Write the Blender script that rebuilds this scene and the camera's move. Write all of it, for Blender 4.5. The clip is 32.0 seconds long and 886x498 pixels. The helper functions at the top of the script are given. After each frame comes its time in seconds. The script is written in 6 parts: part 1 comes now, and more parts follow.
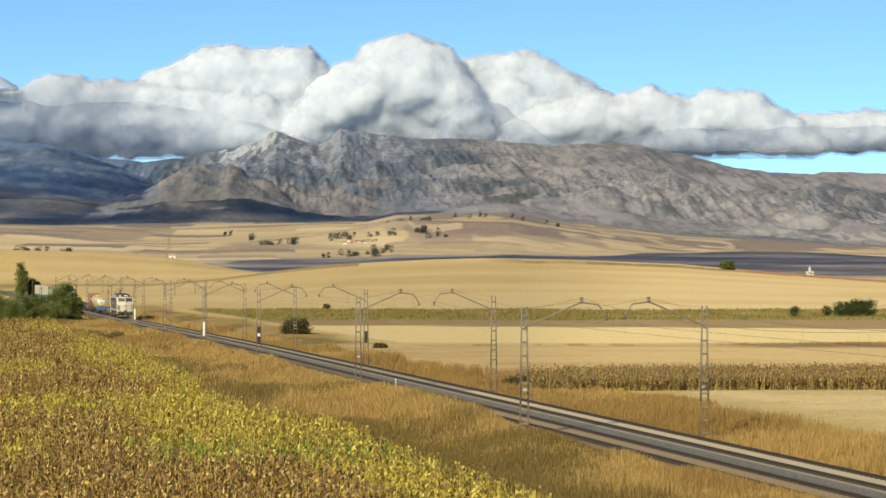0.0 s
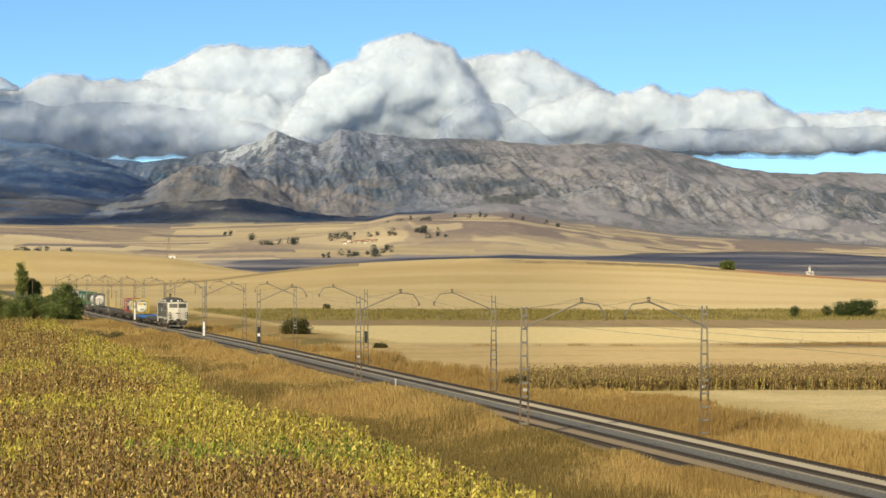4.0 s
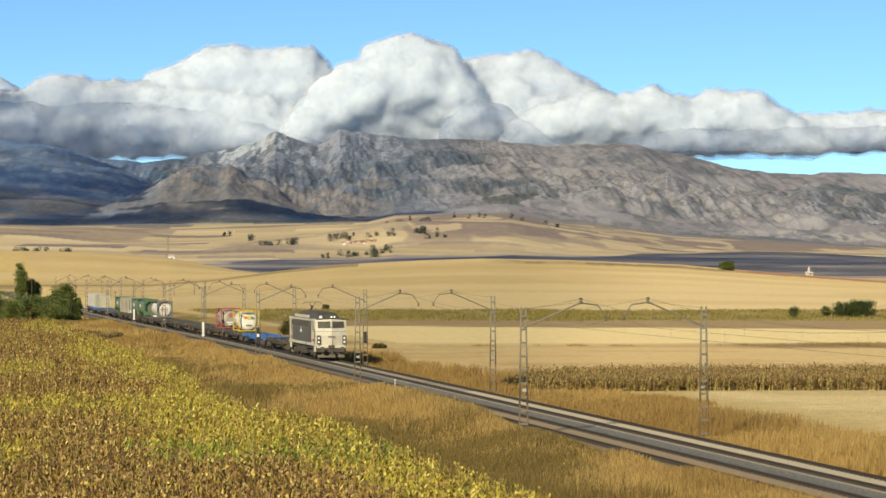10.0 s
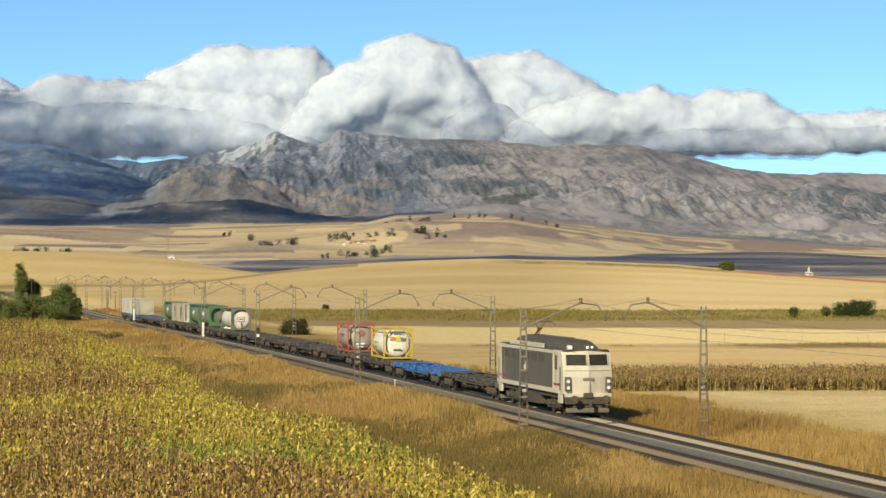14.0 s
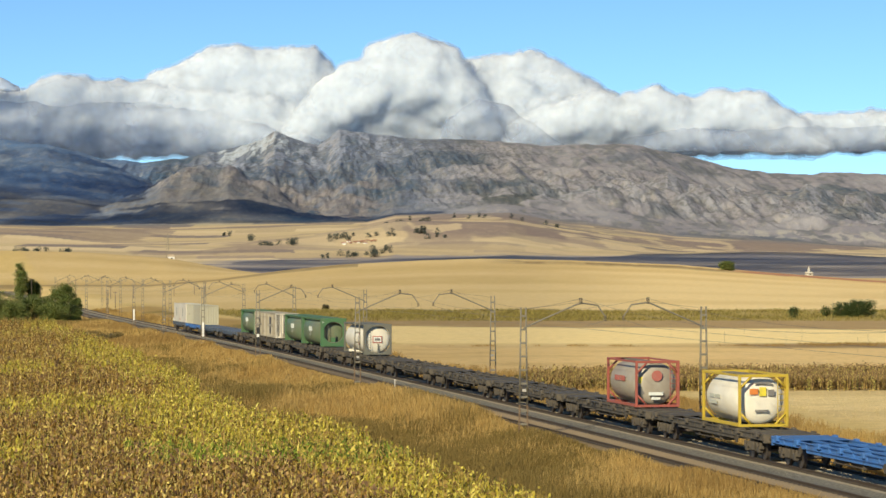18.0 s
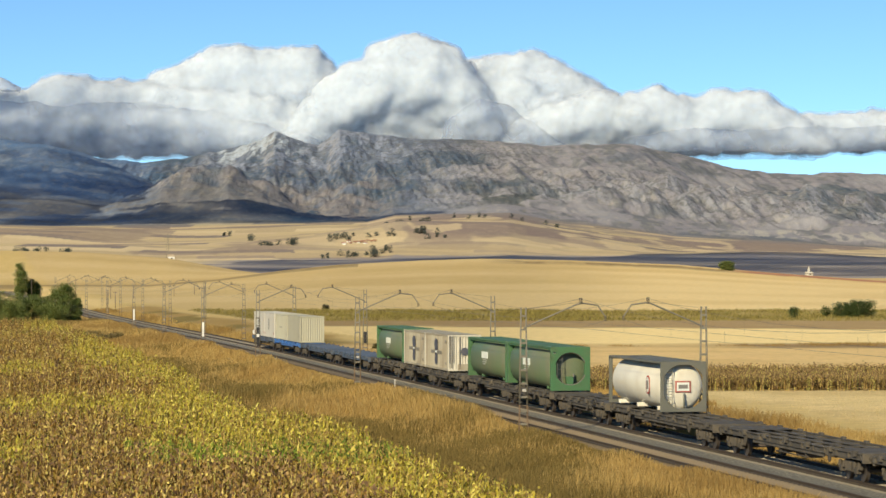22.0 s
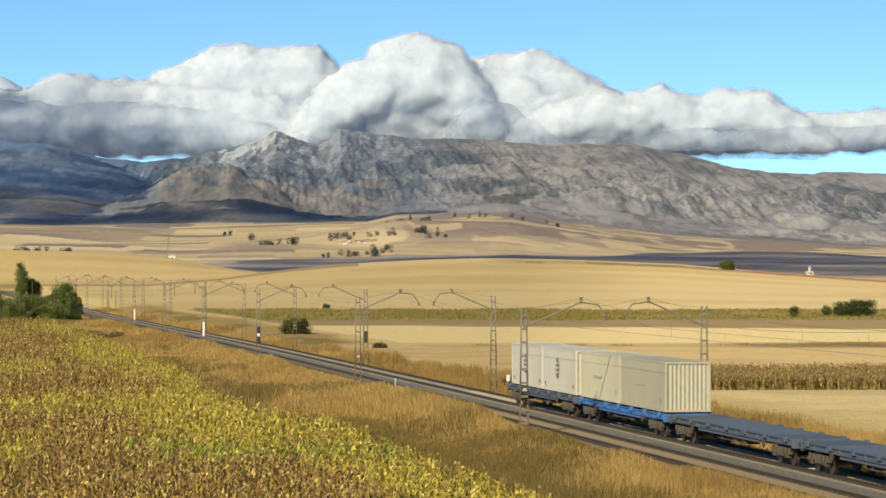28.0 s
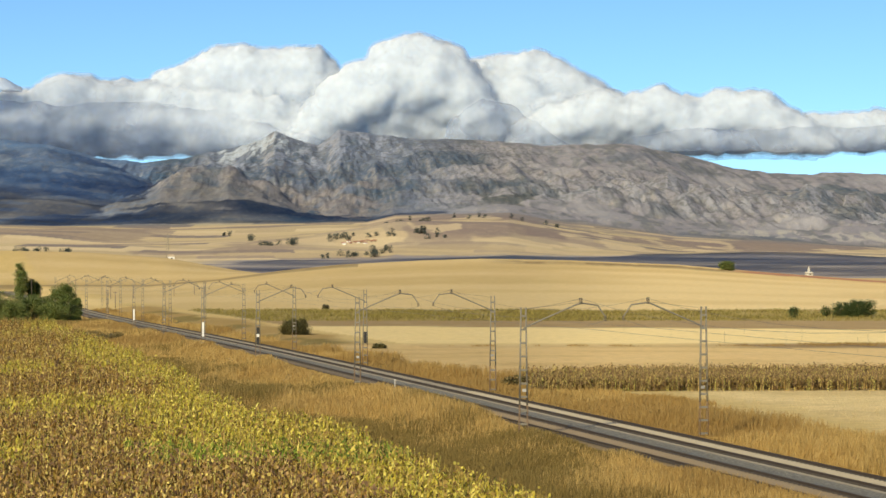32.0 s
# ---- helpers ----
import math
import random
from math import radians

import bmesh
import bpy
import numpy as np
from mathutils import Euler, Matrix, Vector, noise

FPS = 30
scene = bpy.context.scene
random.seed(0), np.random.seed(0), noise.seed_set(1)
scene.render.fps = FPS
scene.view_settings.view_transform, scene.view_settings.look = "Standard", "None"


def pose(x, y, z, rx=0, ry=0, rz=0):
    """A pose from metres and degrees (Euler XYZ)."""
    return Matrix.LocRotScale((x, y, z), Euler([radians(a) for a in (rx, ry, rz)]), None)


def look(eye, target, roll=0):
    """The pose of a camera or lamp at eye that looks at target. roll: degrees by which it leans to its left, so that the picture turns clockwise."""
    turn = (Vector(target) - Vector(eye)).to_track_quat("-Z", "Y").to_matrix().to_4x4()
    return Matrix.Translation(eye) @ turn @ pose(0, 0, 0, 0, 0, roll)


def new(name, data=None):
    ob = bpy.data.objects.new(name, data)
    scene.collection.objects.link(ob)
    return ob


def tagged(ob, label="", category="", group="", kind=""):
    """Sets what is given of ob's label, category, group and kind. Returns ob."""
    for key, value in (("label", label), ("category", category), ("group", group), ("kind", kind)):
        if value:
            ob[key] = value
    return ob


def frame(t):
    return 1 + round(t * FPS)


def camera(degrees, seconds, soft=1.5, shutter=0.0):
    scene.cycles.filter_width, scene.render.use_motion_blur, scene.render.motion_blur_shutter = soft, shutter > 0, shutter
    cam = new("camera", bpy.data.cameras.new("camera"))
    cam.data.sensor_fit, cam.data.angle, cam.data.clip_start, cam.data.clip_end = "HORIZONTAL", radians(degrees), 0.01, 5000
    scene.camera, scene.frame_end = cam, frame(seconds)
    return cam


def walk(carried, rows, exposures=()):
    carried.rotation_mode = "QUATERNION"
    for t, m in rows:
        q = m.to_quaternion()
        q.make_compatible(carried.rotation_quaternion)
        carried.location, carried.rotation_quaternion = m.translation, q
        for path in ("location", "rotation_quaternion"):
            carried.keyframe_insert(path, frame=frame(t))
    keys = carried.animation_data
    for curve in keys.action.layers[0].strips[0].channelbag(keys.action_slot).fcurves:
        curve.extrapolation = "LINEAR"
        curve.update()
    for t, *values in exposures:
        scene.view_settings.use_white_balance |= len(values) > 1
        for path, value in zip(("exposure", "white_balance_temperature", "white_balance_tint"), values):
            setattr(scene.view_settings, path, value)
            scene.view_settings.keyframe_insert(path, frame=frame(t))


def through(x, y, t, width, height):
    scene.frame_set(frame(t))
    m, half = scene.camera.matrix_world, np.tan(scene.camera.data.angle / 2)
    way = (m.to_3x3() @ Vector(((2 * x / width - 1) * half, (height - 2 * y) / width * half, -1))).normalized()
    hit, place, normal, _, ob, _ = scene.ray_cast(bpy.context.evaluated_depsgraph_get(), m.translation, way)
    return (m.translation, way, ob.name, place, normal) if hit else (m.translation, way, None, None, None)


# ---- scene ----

# camera: a tripod on the bank, long lens, with the small shakes of the wind
TH, FOV, EYE_Z = 0.1955, 18.59, 8.66
CT, ST = math.cos(TH), math.sin(TH)
cam = camera(FOV, 32.0, soft=1.5)


def aim(right, down):
    """The camera's pose, with the picture shifted a little."""
    return pose(0, 0, EYE_Z, 90.38 + 0.01196 * down, 0, 0.01196 * right)


walk(cam, [(t, aim(dx, dy)) for t, dx, dy in (
    (0.0, 1.5, -1.0), (8.0, 1.0, -0.6), (9.5, 0.3, -0.3), (13.0, 0, 0), (20.0, 0, 0), (23.4, 0.2, 0), (24.0, 1.6, -3.0),
    (25.0, 1.5, -3.0), (25.6, 0.3, -1.2), (27.5, 0, 0), (28.0, 1.0, -1.0), (29.0, 1.0, -1.2), (30.0, 0, -0.8),
    (30.5, 2.6, -3.8), (31.0, 0.8, -1.4), (31.5, -2.4, 5.0), (32.0, 0, 0))])

# world, sun and exposure
SUN_EL, SUN_AZ = radians(28), radians(-153)     # azimuth of the sun, from +Y towards +X
world = bpy.data.worlds.new("sky")
scene.world = world
world.use_nodes = True
wn = world.node_tree
sky = wn.nodes.new("ShaderNodeTexSky")
sky.sky_type, sky.sun_disc = "NISHITA", False
sky.sun_elevation, sky.sun_rotation = SUN_EL, SUN_AZ
sky.altitude, sky.air_density, sky.dust_density, sky.ozone_density = 5000, 0.8, 0.0, 2.2
hue = wn.nodes.new("ShaderNodeMix")
hue.data_type, hue.blend_type = "RGBA", "MULTIPLY"
hue.inputs[0].default_value, hue.inputs[7].default_value = 1.0, (0.81, 1.03, 1.03, 1)
wn.links.new(sky.outputs[0], hue.inputs[6])
wn.links.new(hue.outputs[2], wn.nodes["Background"].inputs[0])
wn.nodes["Background"].inputs[1].default_value = 0.11
TO_SUN = Vector((math.sin(SUN_AZ) * math.cos(SUN_EL), math.cos(SUN_AZ) * math.cos(SUN_EL), math.sin(SUN_EL)))
sun = new("sun", bpy.data.lights.new("sun", "SUN"))
sun.data.energy, sun.data.angle, sun.data.color = 4.8, radians(0.53), (1.0, 0.88, 0.61)
sun.matrix_world = look(TO_SUN * 100, (0, 0, 0))
scene.view_settings.exposure = 0.25


# ---------------------------------------------------------------- helpers
def at(s, lat, z=0.0):
    """A place by its way along the line s (growing towards the viewer), its distance lat across it, and its height."""
    return Vector((lat * CT + s * ST, lat * ST - s * CT, z))


def rail_z(s):
    s = np.asarray(s, float)
    k = np.clip((-250 - s) / 330, 0, 1)
    return -0.15 - 0.8 * k * k * (3 - 2 * k)


def curve(x, pts):
    """Smooth line through a few knots."""
    xs, ys = np.array(pts[0::2], float), np.array(pts[1::2], float)
    return np.interp(x, xs, ys)


def link_mesh(name, me, mat, parent=None, label=""):
    ob = new(name, me)
    if mat:
        me.materials.append(mat)
    if parent:
        ob.parent = parent
    if label:
        ob["label"] = label
    return ob


def part(name, bm, mat, parent=None, label="", smooth=False):
    me = bpy.data.meshes.new(name)
    if smooth:
        for f in bm.faces:
            f.smooth = True
    bm.to_mesh(me)
    bm.free()
    return link_mesh(name, me, mat, parent, label)


def pydata(name, verts, faces, mat, parent=None, label="", smooth=False):
    me = bpy.data.meshes.new(name)
    me.from_pydata(verts, [], faces)
    if smooth:
        me.shade_smooth()
    return link_mesh(name, me, mat, parent, label)


def tri_mesh(name, v, f, mat, parent=None, label=""):
    """A mesh from numpy arrays of vertices and of triangles or quads."""
    me = bpy.data.meshes.new(name)
    v, f = np.asarray(v, np.float32).reshape(-1, 3), np.asarray(f, np.int32)
    k = f.shape[1]
    me.vertices.add(len(v))
    me.vertices.foreach_set("co", v.ravel())
    me.loops.add(f.size)
    me.loops.foreach_set("vertex_index", f.ravel())
    me.polygons.add(len(f))
    me.polygons.foreach_set("loop_start", np.arange(len(f), dtype=np.int32) * k)
    me.update(calc_edges=True)
    return link_mesh(name, me, mat, parent, label)


def box(bm, x0, x1, y0, y1, z0, z1, bevel=0.0):
    m = Matrix.Translation(((x0 + x1) / 2, (y0 + y1) / 2, (z0 + z1) / 2)) @ Matrix.Diagonal((x1 - x0, y1 - y0, z1 - z0, 1))
    vs = bmesh.ops.create_cube(bm, size=1, matrix=m)["verts"]
    if bevel:
        es = list({e for v in vs for e in v.link_edges})
        bmesh.ops.bevel(bm, geom=es, offset=bevel, segments=2, affect="EDGES", profile=0.5)
    return bm


def cyl(bm, p, q, r, r2=None, n=12):
    p, q = Vector(p), Vector(q)
    d = q - p
    m = Matrix.Translation((p + q) / 2) @ d.to_track_quat("Z", "Y").to_matrix().to_4x4()
    bmesh.ops.create_cone(bm, cap_ends=True, segments=n, radius1=r, radius2=r if r2 is None else r2, depth=d.length, matrix=m)
    return bm


def boxed(name, dims, mat, parent=None, label="", bevel=0.0):
    return part(name, box(bmesh.new(), *dims, bevel), mat, parent, label)


def rod(name, p, q, r, mat, parent=None, label="", n=10, r2=None):
    return part(name, cyl(bmesh.new(), p, q, r, r2, n), mat, parent, label, True)


def thing(name, m, label, category, group=""):
    ob = new(name)
    ob.empty_display_size = 0.2
    ob.matrix_basis = m
    return tagged(ob, label, category, group)


# ---------------------------------------------------------------- materials
def nodes(name):
    m = bpy.data.materials.new(name)
    m.use_nodes = True
    t = m.node_tree
    return m, t, t.nodes["Principled BSDF"]


def mix(t, a, b, fac, mode="MIX"):
    n = t.nodes.new("ShaderNodeMix")
    n.data_type, n.blend_type = "RGBA", mode
    for sock, v in ((n.inputs[0], fac), (n.inputs[6], a), (n.inputs[7], b)):
        if hasattr(v, "links"):
            t.links.new(v, sock)
        elif isinstance(v, (int, float)):
            sock.default_value = v
        else:
            sock.default_value = (*v, 1)
    return n.outputs[2]


def noise_fac(t, scale, lo=0.35, hi=0.65, detail=6, stretch=None, rough=0.55, coords="Object"):
    c = t.nodes.new("ShaderNodeTexCoord")
    out = c.outputs[coords]
    if stretch:
        mp = t.nodes.new("ShaderNodeMapping")
        mp.inputs["Scale"].default_value = stretch
        t.links.new(out, mp.inputs[0])
        out = mp.outputs[0]
    n = t.nodes.new("ShaderNodeTexNoise")
    n.inputs["Scale"].default_value, n.inputs["Detail"].default_value, n.inputs["Roughness"].default_value = scale, detail, rough
    t.links.new(out, n.inputs["Vector"])
    r = t.nodes.new("ShaderNodeMapRange")
    r.inputs[1].default_value, r.inputs[2].default_value = lo, hi
    t.links.new(n.outputs[0], r.inputs[0])
    return r.outputs[0]


def bump(t, b, height, strength, dist):
    n = t.nodes.new("ShaderNodeBump")
    n.inputs["Strength"].default_value, n.inputs["Distance"].default_value = strength, dist
    t.links.new(height, n.inputs["Height"])
    t.links.new(n.outputs[0], b.inputs["Normal"])


def worn(name, col, dirt, scale=0.8, rough=0.6, metal=0.0, amount=0.5, streak=None, relief=0.0):
    """Painted or bare stuff with dirt in large stains and fine grain."""
    m, t, b = nodes(name)
    stain = noise_fac(t, scale, 0.42, 0.72, 8, streak)
    fine = noise_fac(t, scale * 12, 0.3, 0.75, 4)
    mul = t.nodes.new("ShaderNodeMath")
    mul.operation = "MULTIPLY"
    mul.inputs[1].default_value = amount
    t.links.new(stain, mul.inputs[0])
    c = mix(t, col, dirt, mul.outputs[0])
    c = mix(t, c, [x * 0.8 for x in col], mix_half(t, fine, 0.35))
    t.links.new(c, b.inputs["Base Color"])
    b.inputs["Roughness"].default_value, b.inputs["Metallic"].default_value = rough, metal
    if relief:
        bump(t, b, fine, 0.5, relief)
    return m


def mix_half(t, fac, k):
    n = t.nodes.new("ShaderNodeMath")
    n.operation = "MULTIPLY"
    n.inputs[1].default_value = k
    t.links.new(fac, n.inputs[0])
    return n.outputs[0]


def leafy(name, stops, rough=0.6, through=0.25):
    """Plants: each leaf or blade takes its own colour of the row, and lets some light through."""
    m, t, b = nodes(name)
    g = t.nodes.new("ShaderNodeNewGeometry")
    ramp = t.nodes.new("ShaderNodeValToRGB")
    ramp.color_ramp.interpolation = "CONSTANT"
    while len(ramp.color_ramp.elements) < len(stops):
        ramp.color_ramp.elements.new(0.5)
    for e, (p, c) in zip(ramp.color_ramp.elements, stops):
        e.position, e.color = p, (*c, 1)
    t.links.new(g.outputs["Random Per Island"], ramp.inputs[0])
    t.links.new(ramp.outputs[0], b.inputs["Base Color"])
    b.inputs["Roughness"].default_value = rough
    b.inputs["Specular IOR Level"].default_value = 0.2
    tr = t.nodes.new("ShaderNodeBsdfTranslucent")
    t.links.new(ramp.outputs[0], tr.inputs[0])
    ms = t.nodes.new("ShaderNodeMixShader")
    ms.inputs[0].default_value = through
    t.links.new(b.outputs[0], ms.inputs[1])
    t.links.new(tr.outputs[0], ms.inputs[2])
    t.links.new(ms.outputs[0], t.nodes["Material Output"].inputs[0])
    return m


# ---------------------------------------------------------------- the ground: one sheet from the bank to the mountains
def hash2(i, j, k=0):
    h = np.sin(i * 127.1 + j * 311.7 + k * 74.7) * 43758.5453
    return h - np.floor(h)


def vnoise(x, y, k=0):
    i, j = np.floor(x), np.floor(y)
    a, b = x - i, y - j
    a, b = a * a * (3 - 2 * a), b * b * (3 - 2 * b)
    return (hash2(i, j, k) * (1 - a) + hash2(i + 1, j, k) * a) * (1 - b) + (hash2(i, j + 1, k) * (1 - a) + hash2(i + 1, j + 1, k) * a) * b


def fbm(x, y, octaves=5, k=0, gain=0.5):
    out, amp, tot = 0, 1.0, 0
    for o in range(octaves):
        out = out + amp * vnoise(x * 2 ** o + 17.3 * o, y * 2 ** o + 9.1 * o, k + o)
        tot += amp
        amp *= gain
    return out / tot


def ridged(x, y, octaves=5, k=0, gain=0.55):
    out, amp, tot = 0, 1.0, 0
    for o in range(octaves):
        out = out + amp * (1 - np.abs(2 * vnoise(x * 2 ** o + 5.7 * o, y * 2 ** o + 3.3 * o, k + o) - 1))
        tot += amp
        amp *= gain
    return out / tot


def step(x, a, b):
    k = np.clip((x - a) / (b - a), 0, 1)
    return k * k * (3 - 2 * k)


# bearings (metres across for each metre away) and slopes seen from the bank: the skylines of the hills
B0 = 1 / 4790
NEAR_HILL = (-784, -32, -520, -32, -400, -22, -290, -7, -184, 4, -34, 12, 66, 15, 216, 12, 416, 4, 566, -9, 696, -19, 784, -25, 1000, -32)
LEFT_HILL = (-900, 32, -784, 29, -634, 26, -484, 15, -364, -6, -250, -20, 900, -20)
FOOT = (-784, 73, -484, 71, -134, 80, -84, 92, 116, 96, 216, 78, 416, 53, 616, 43, 784, 33)
RIDGE = (-1200, 236, -784, 227, -684, 212, -614, 194, -534, 186, -464, 191, -384, 208, -350, 216, -318, 226, -297, 242, -282, 234, -255, 224, -222, 216, -204, 226, -184, 243, -160, 238, -134, 236, -64, 226, 16, 225, 116, 221, 176, 215, 296, 218, 346, 215, 416, 201, 516, 173, 616, 163, 696, 167, 784, 163, 1200, 150)

WEST_HILL = (-1300, 232, -784, 224, -700, 214, -640, 196, -570, 172, -520, 148, -470, 120, -400, 92, -300, 60, 900, 40)
SPUR = (-900, 60, -700, 80, -620, 104, -560, 134, -500, 158, -450, 167, -380, 164, -320, 148, -264, 118, -180, 100, -90, 84, 0, 60, 900, 40)
SLABS = (-900, 40, 60, 40, 140, 90, 230, 130, 330, 150, 420, 142, 520, 118, 620, 122, 690, 135, 760, 110, 900, 90)


def ground_z(x, y):
    lat, s = x * CT + y * ST, x * ST - y * CT
    z = -0.75 + 0.35 * (fbm(x / 40, y / 40, 3, 3) - 0.5)
    # the line's low bank, and the slope on which the camera stands
    z = z + (7.6 - 0.105 * np.clip(y, -30, 75)).clip(0) * (1 - step(lat, 14, 26)) * (y < 80)
    b = np.clip(x / np.maximum(y, 60), -0.3, 0.3) / B0
    d = np.maximum(y, 60)
    hill1 = EYE_Z + curve(b, NEAR_HILL) * B0 * 1150
    hill2 = EYE_Z + curve(b, LEFT_HILL) * B0 * 1500
    low = 8 + 6 * (fbm(x / 300, y / 300, 2, 5) - 0.5)
    foot = EYE_Z + curve(b, FOOT) * B0 * 3000
    ridge = EYE_Z + curve(b, RIDGE) * B0 * 4500
    k1 = np.clip((d - 600) / 550, 0, 1)
    z = z + (hill1 - z) * (k1 ** 1.25)
    bed = rail_z(s) - 0.62
    k = step(lat, 24, 33.2) * (1 - step(lat, 45.6, 53)) * (1 - step(y, 1050, 1140))
    z = z * (1 - k) + bed * k
    z = z + (0.25 + 0.45 * step(y, 125, 170)) * step(lat, 28.5, 32.6) * (1 - step(lat, 33.2, 33.9)) * (1 - step(y, 420, 520))
    z = np.where(d > 1150, hill1 + (hill2 - hill1) * step(d, 1150, 1500), z)
    z = np.where(d > 1500, hill2 + (low - hill2) * step(d, 1500, 1750), z)
    k2 = np.clip((d - 1750) / 1250, 0, 1)
    roll = (fbm(x / 330, y / 420, 3, 8) - 0.5) * 34 * np.sin(np.pi * k2) * (0.4 + k2)
    z = np.where(d > 1750, low + (foot - low) * k2 ** 1.2 + roll, z)
    k3 = np.clip((d - 3000) / 1500, 0, 1)
    crag = ridged(x / 190 + fbm(x / 90, y / 90, 2, 4), y / 420, 6, 21) - 0.55
    spur = ridged(x / 420 + 0.4, y / 1500, 2, 33) - 0.6
    mount = foot + (ridge - foot) * (0.25 * k3 + 0.75 * k3 ** 1.5)
    mount = mount + (crag * 42 + spur * 55) * np.sin(np.pi * k3 ** 0.8) * (1 - 0.6 * k3)
    mount = mount + (fbm(x / 22, y / 60, 4, 41) - 0.5) * 9 * k3 * (1 - 0.65 * k3 ** 6) + (ridged(x / 48 + y / 700, y / 420, 4, 42) - 0.6) * (30 - 6 * step(b, 0, 150)) * step(k3, 0.1, 0.4) * (1 - 0.8 * k3 ** 4)
    # the wooded hill in front on the west, the bare spur, and the slabs of rock on the east
    def shoulder(crest, dc, rise, fall):
        top = EYE_Z + crest * B0 * dc
        return foot + (top - foot) * np.where(d < dc, np.clip((d - dc + rise) / rise, 0, 1) ** 1.35, 1 - step(d, dc, dc + fall))
    rough = (fbm(x / 60, y / 110, 4, 44) - 0.5)
    mount = np.maximum(mount, shoulder(curve(b, WEST_HILL) + 22 * rough + 10 * (ridged(x / 90, y / 240, 4, 48) - 0.6), 3750, 700, 500))
    mount = np.maximum(mount, shoulder(curve(b, SPUR) + 40 * rough + 34 * (ridged(x / 75, y / 260, 5, 47) - 0.6), 3480, 480, 380))
    saw = np.abs(((b + 34 * (fbm(b / 90, b * 0, 3, 45) - 0.5)) / 118) % 1 - 0.38) / 0.62
    slab = curve(b, SLABS) + 34 * (0.5 - np.clip(saw, 0, 1)) * (b > 150) + 16 * rough
    mount = np.maximum(mount, shoulder(slab, 3800, 520, 260) + 6 * ridged(x / 26, y / 300, 3, 46) * step(d, 3400, 3600) * (1 - step(d, 3850, 3900)) * (b > 150))
    z = np.where(d > 3000, mount, z)
    z = np.where(d > 4500, ridge - (d - 4500) * 0.35, z)
    return z


PALETTE = np.array([(0.60, 0.47, 0.27), (0.53, 0.41, 0.25), (0.68, 0.54, 0.33), (0.40, 0.31, 0.235), (0.27, 0.22, 0.195), (0.56, 0.44, 0.27),
                    (0.47, 0.37, 0.255), (0.63, 0.49, 0.30)])


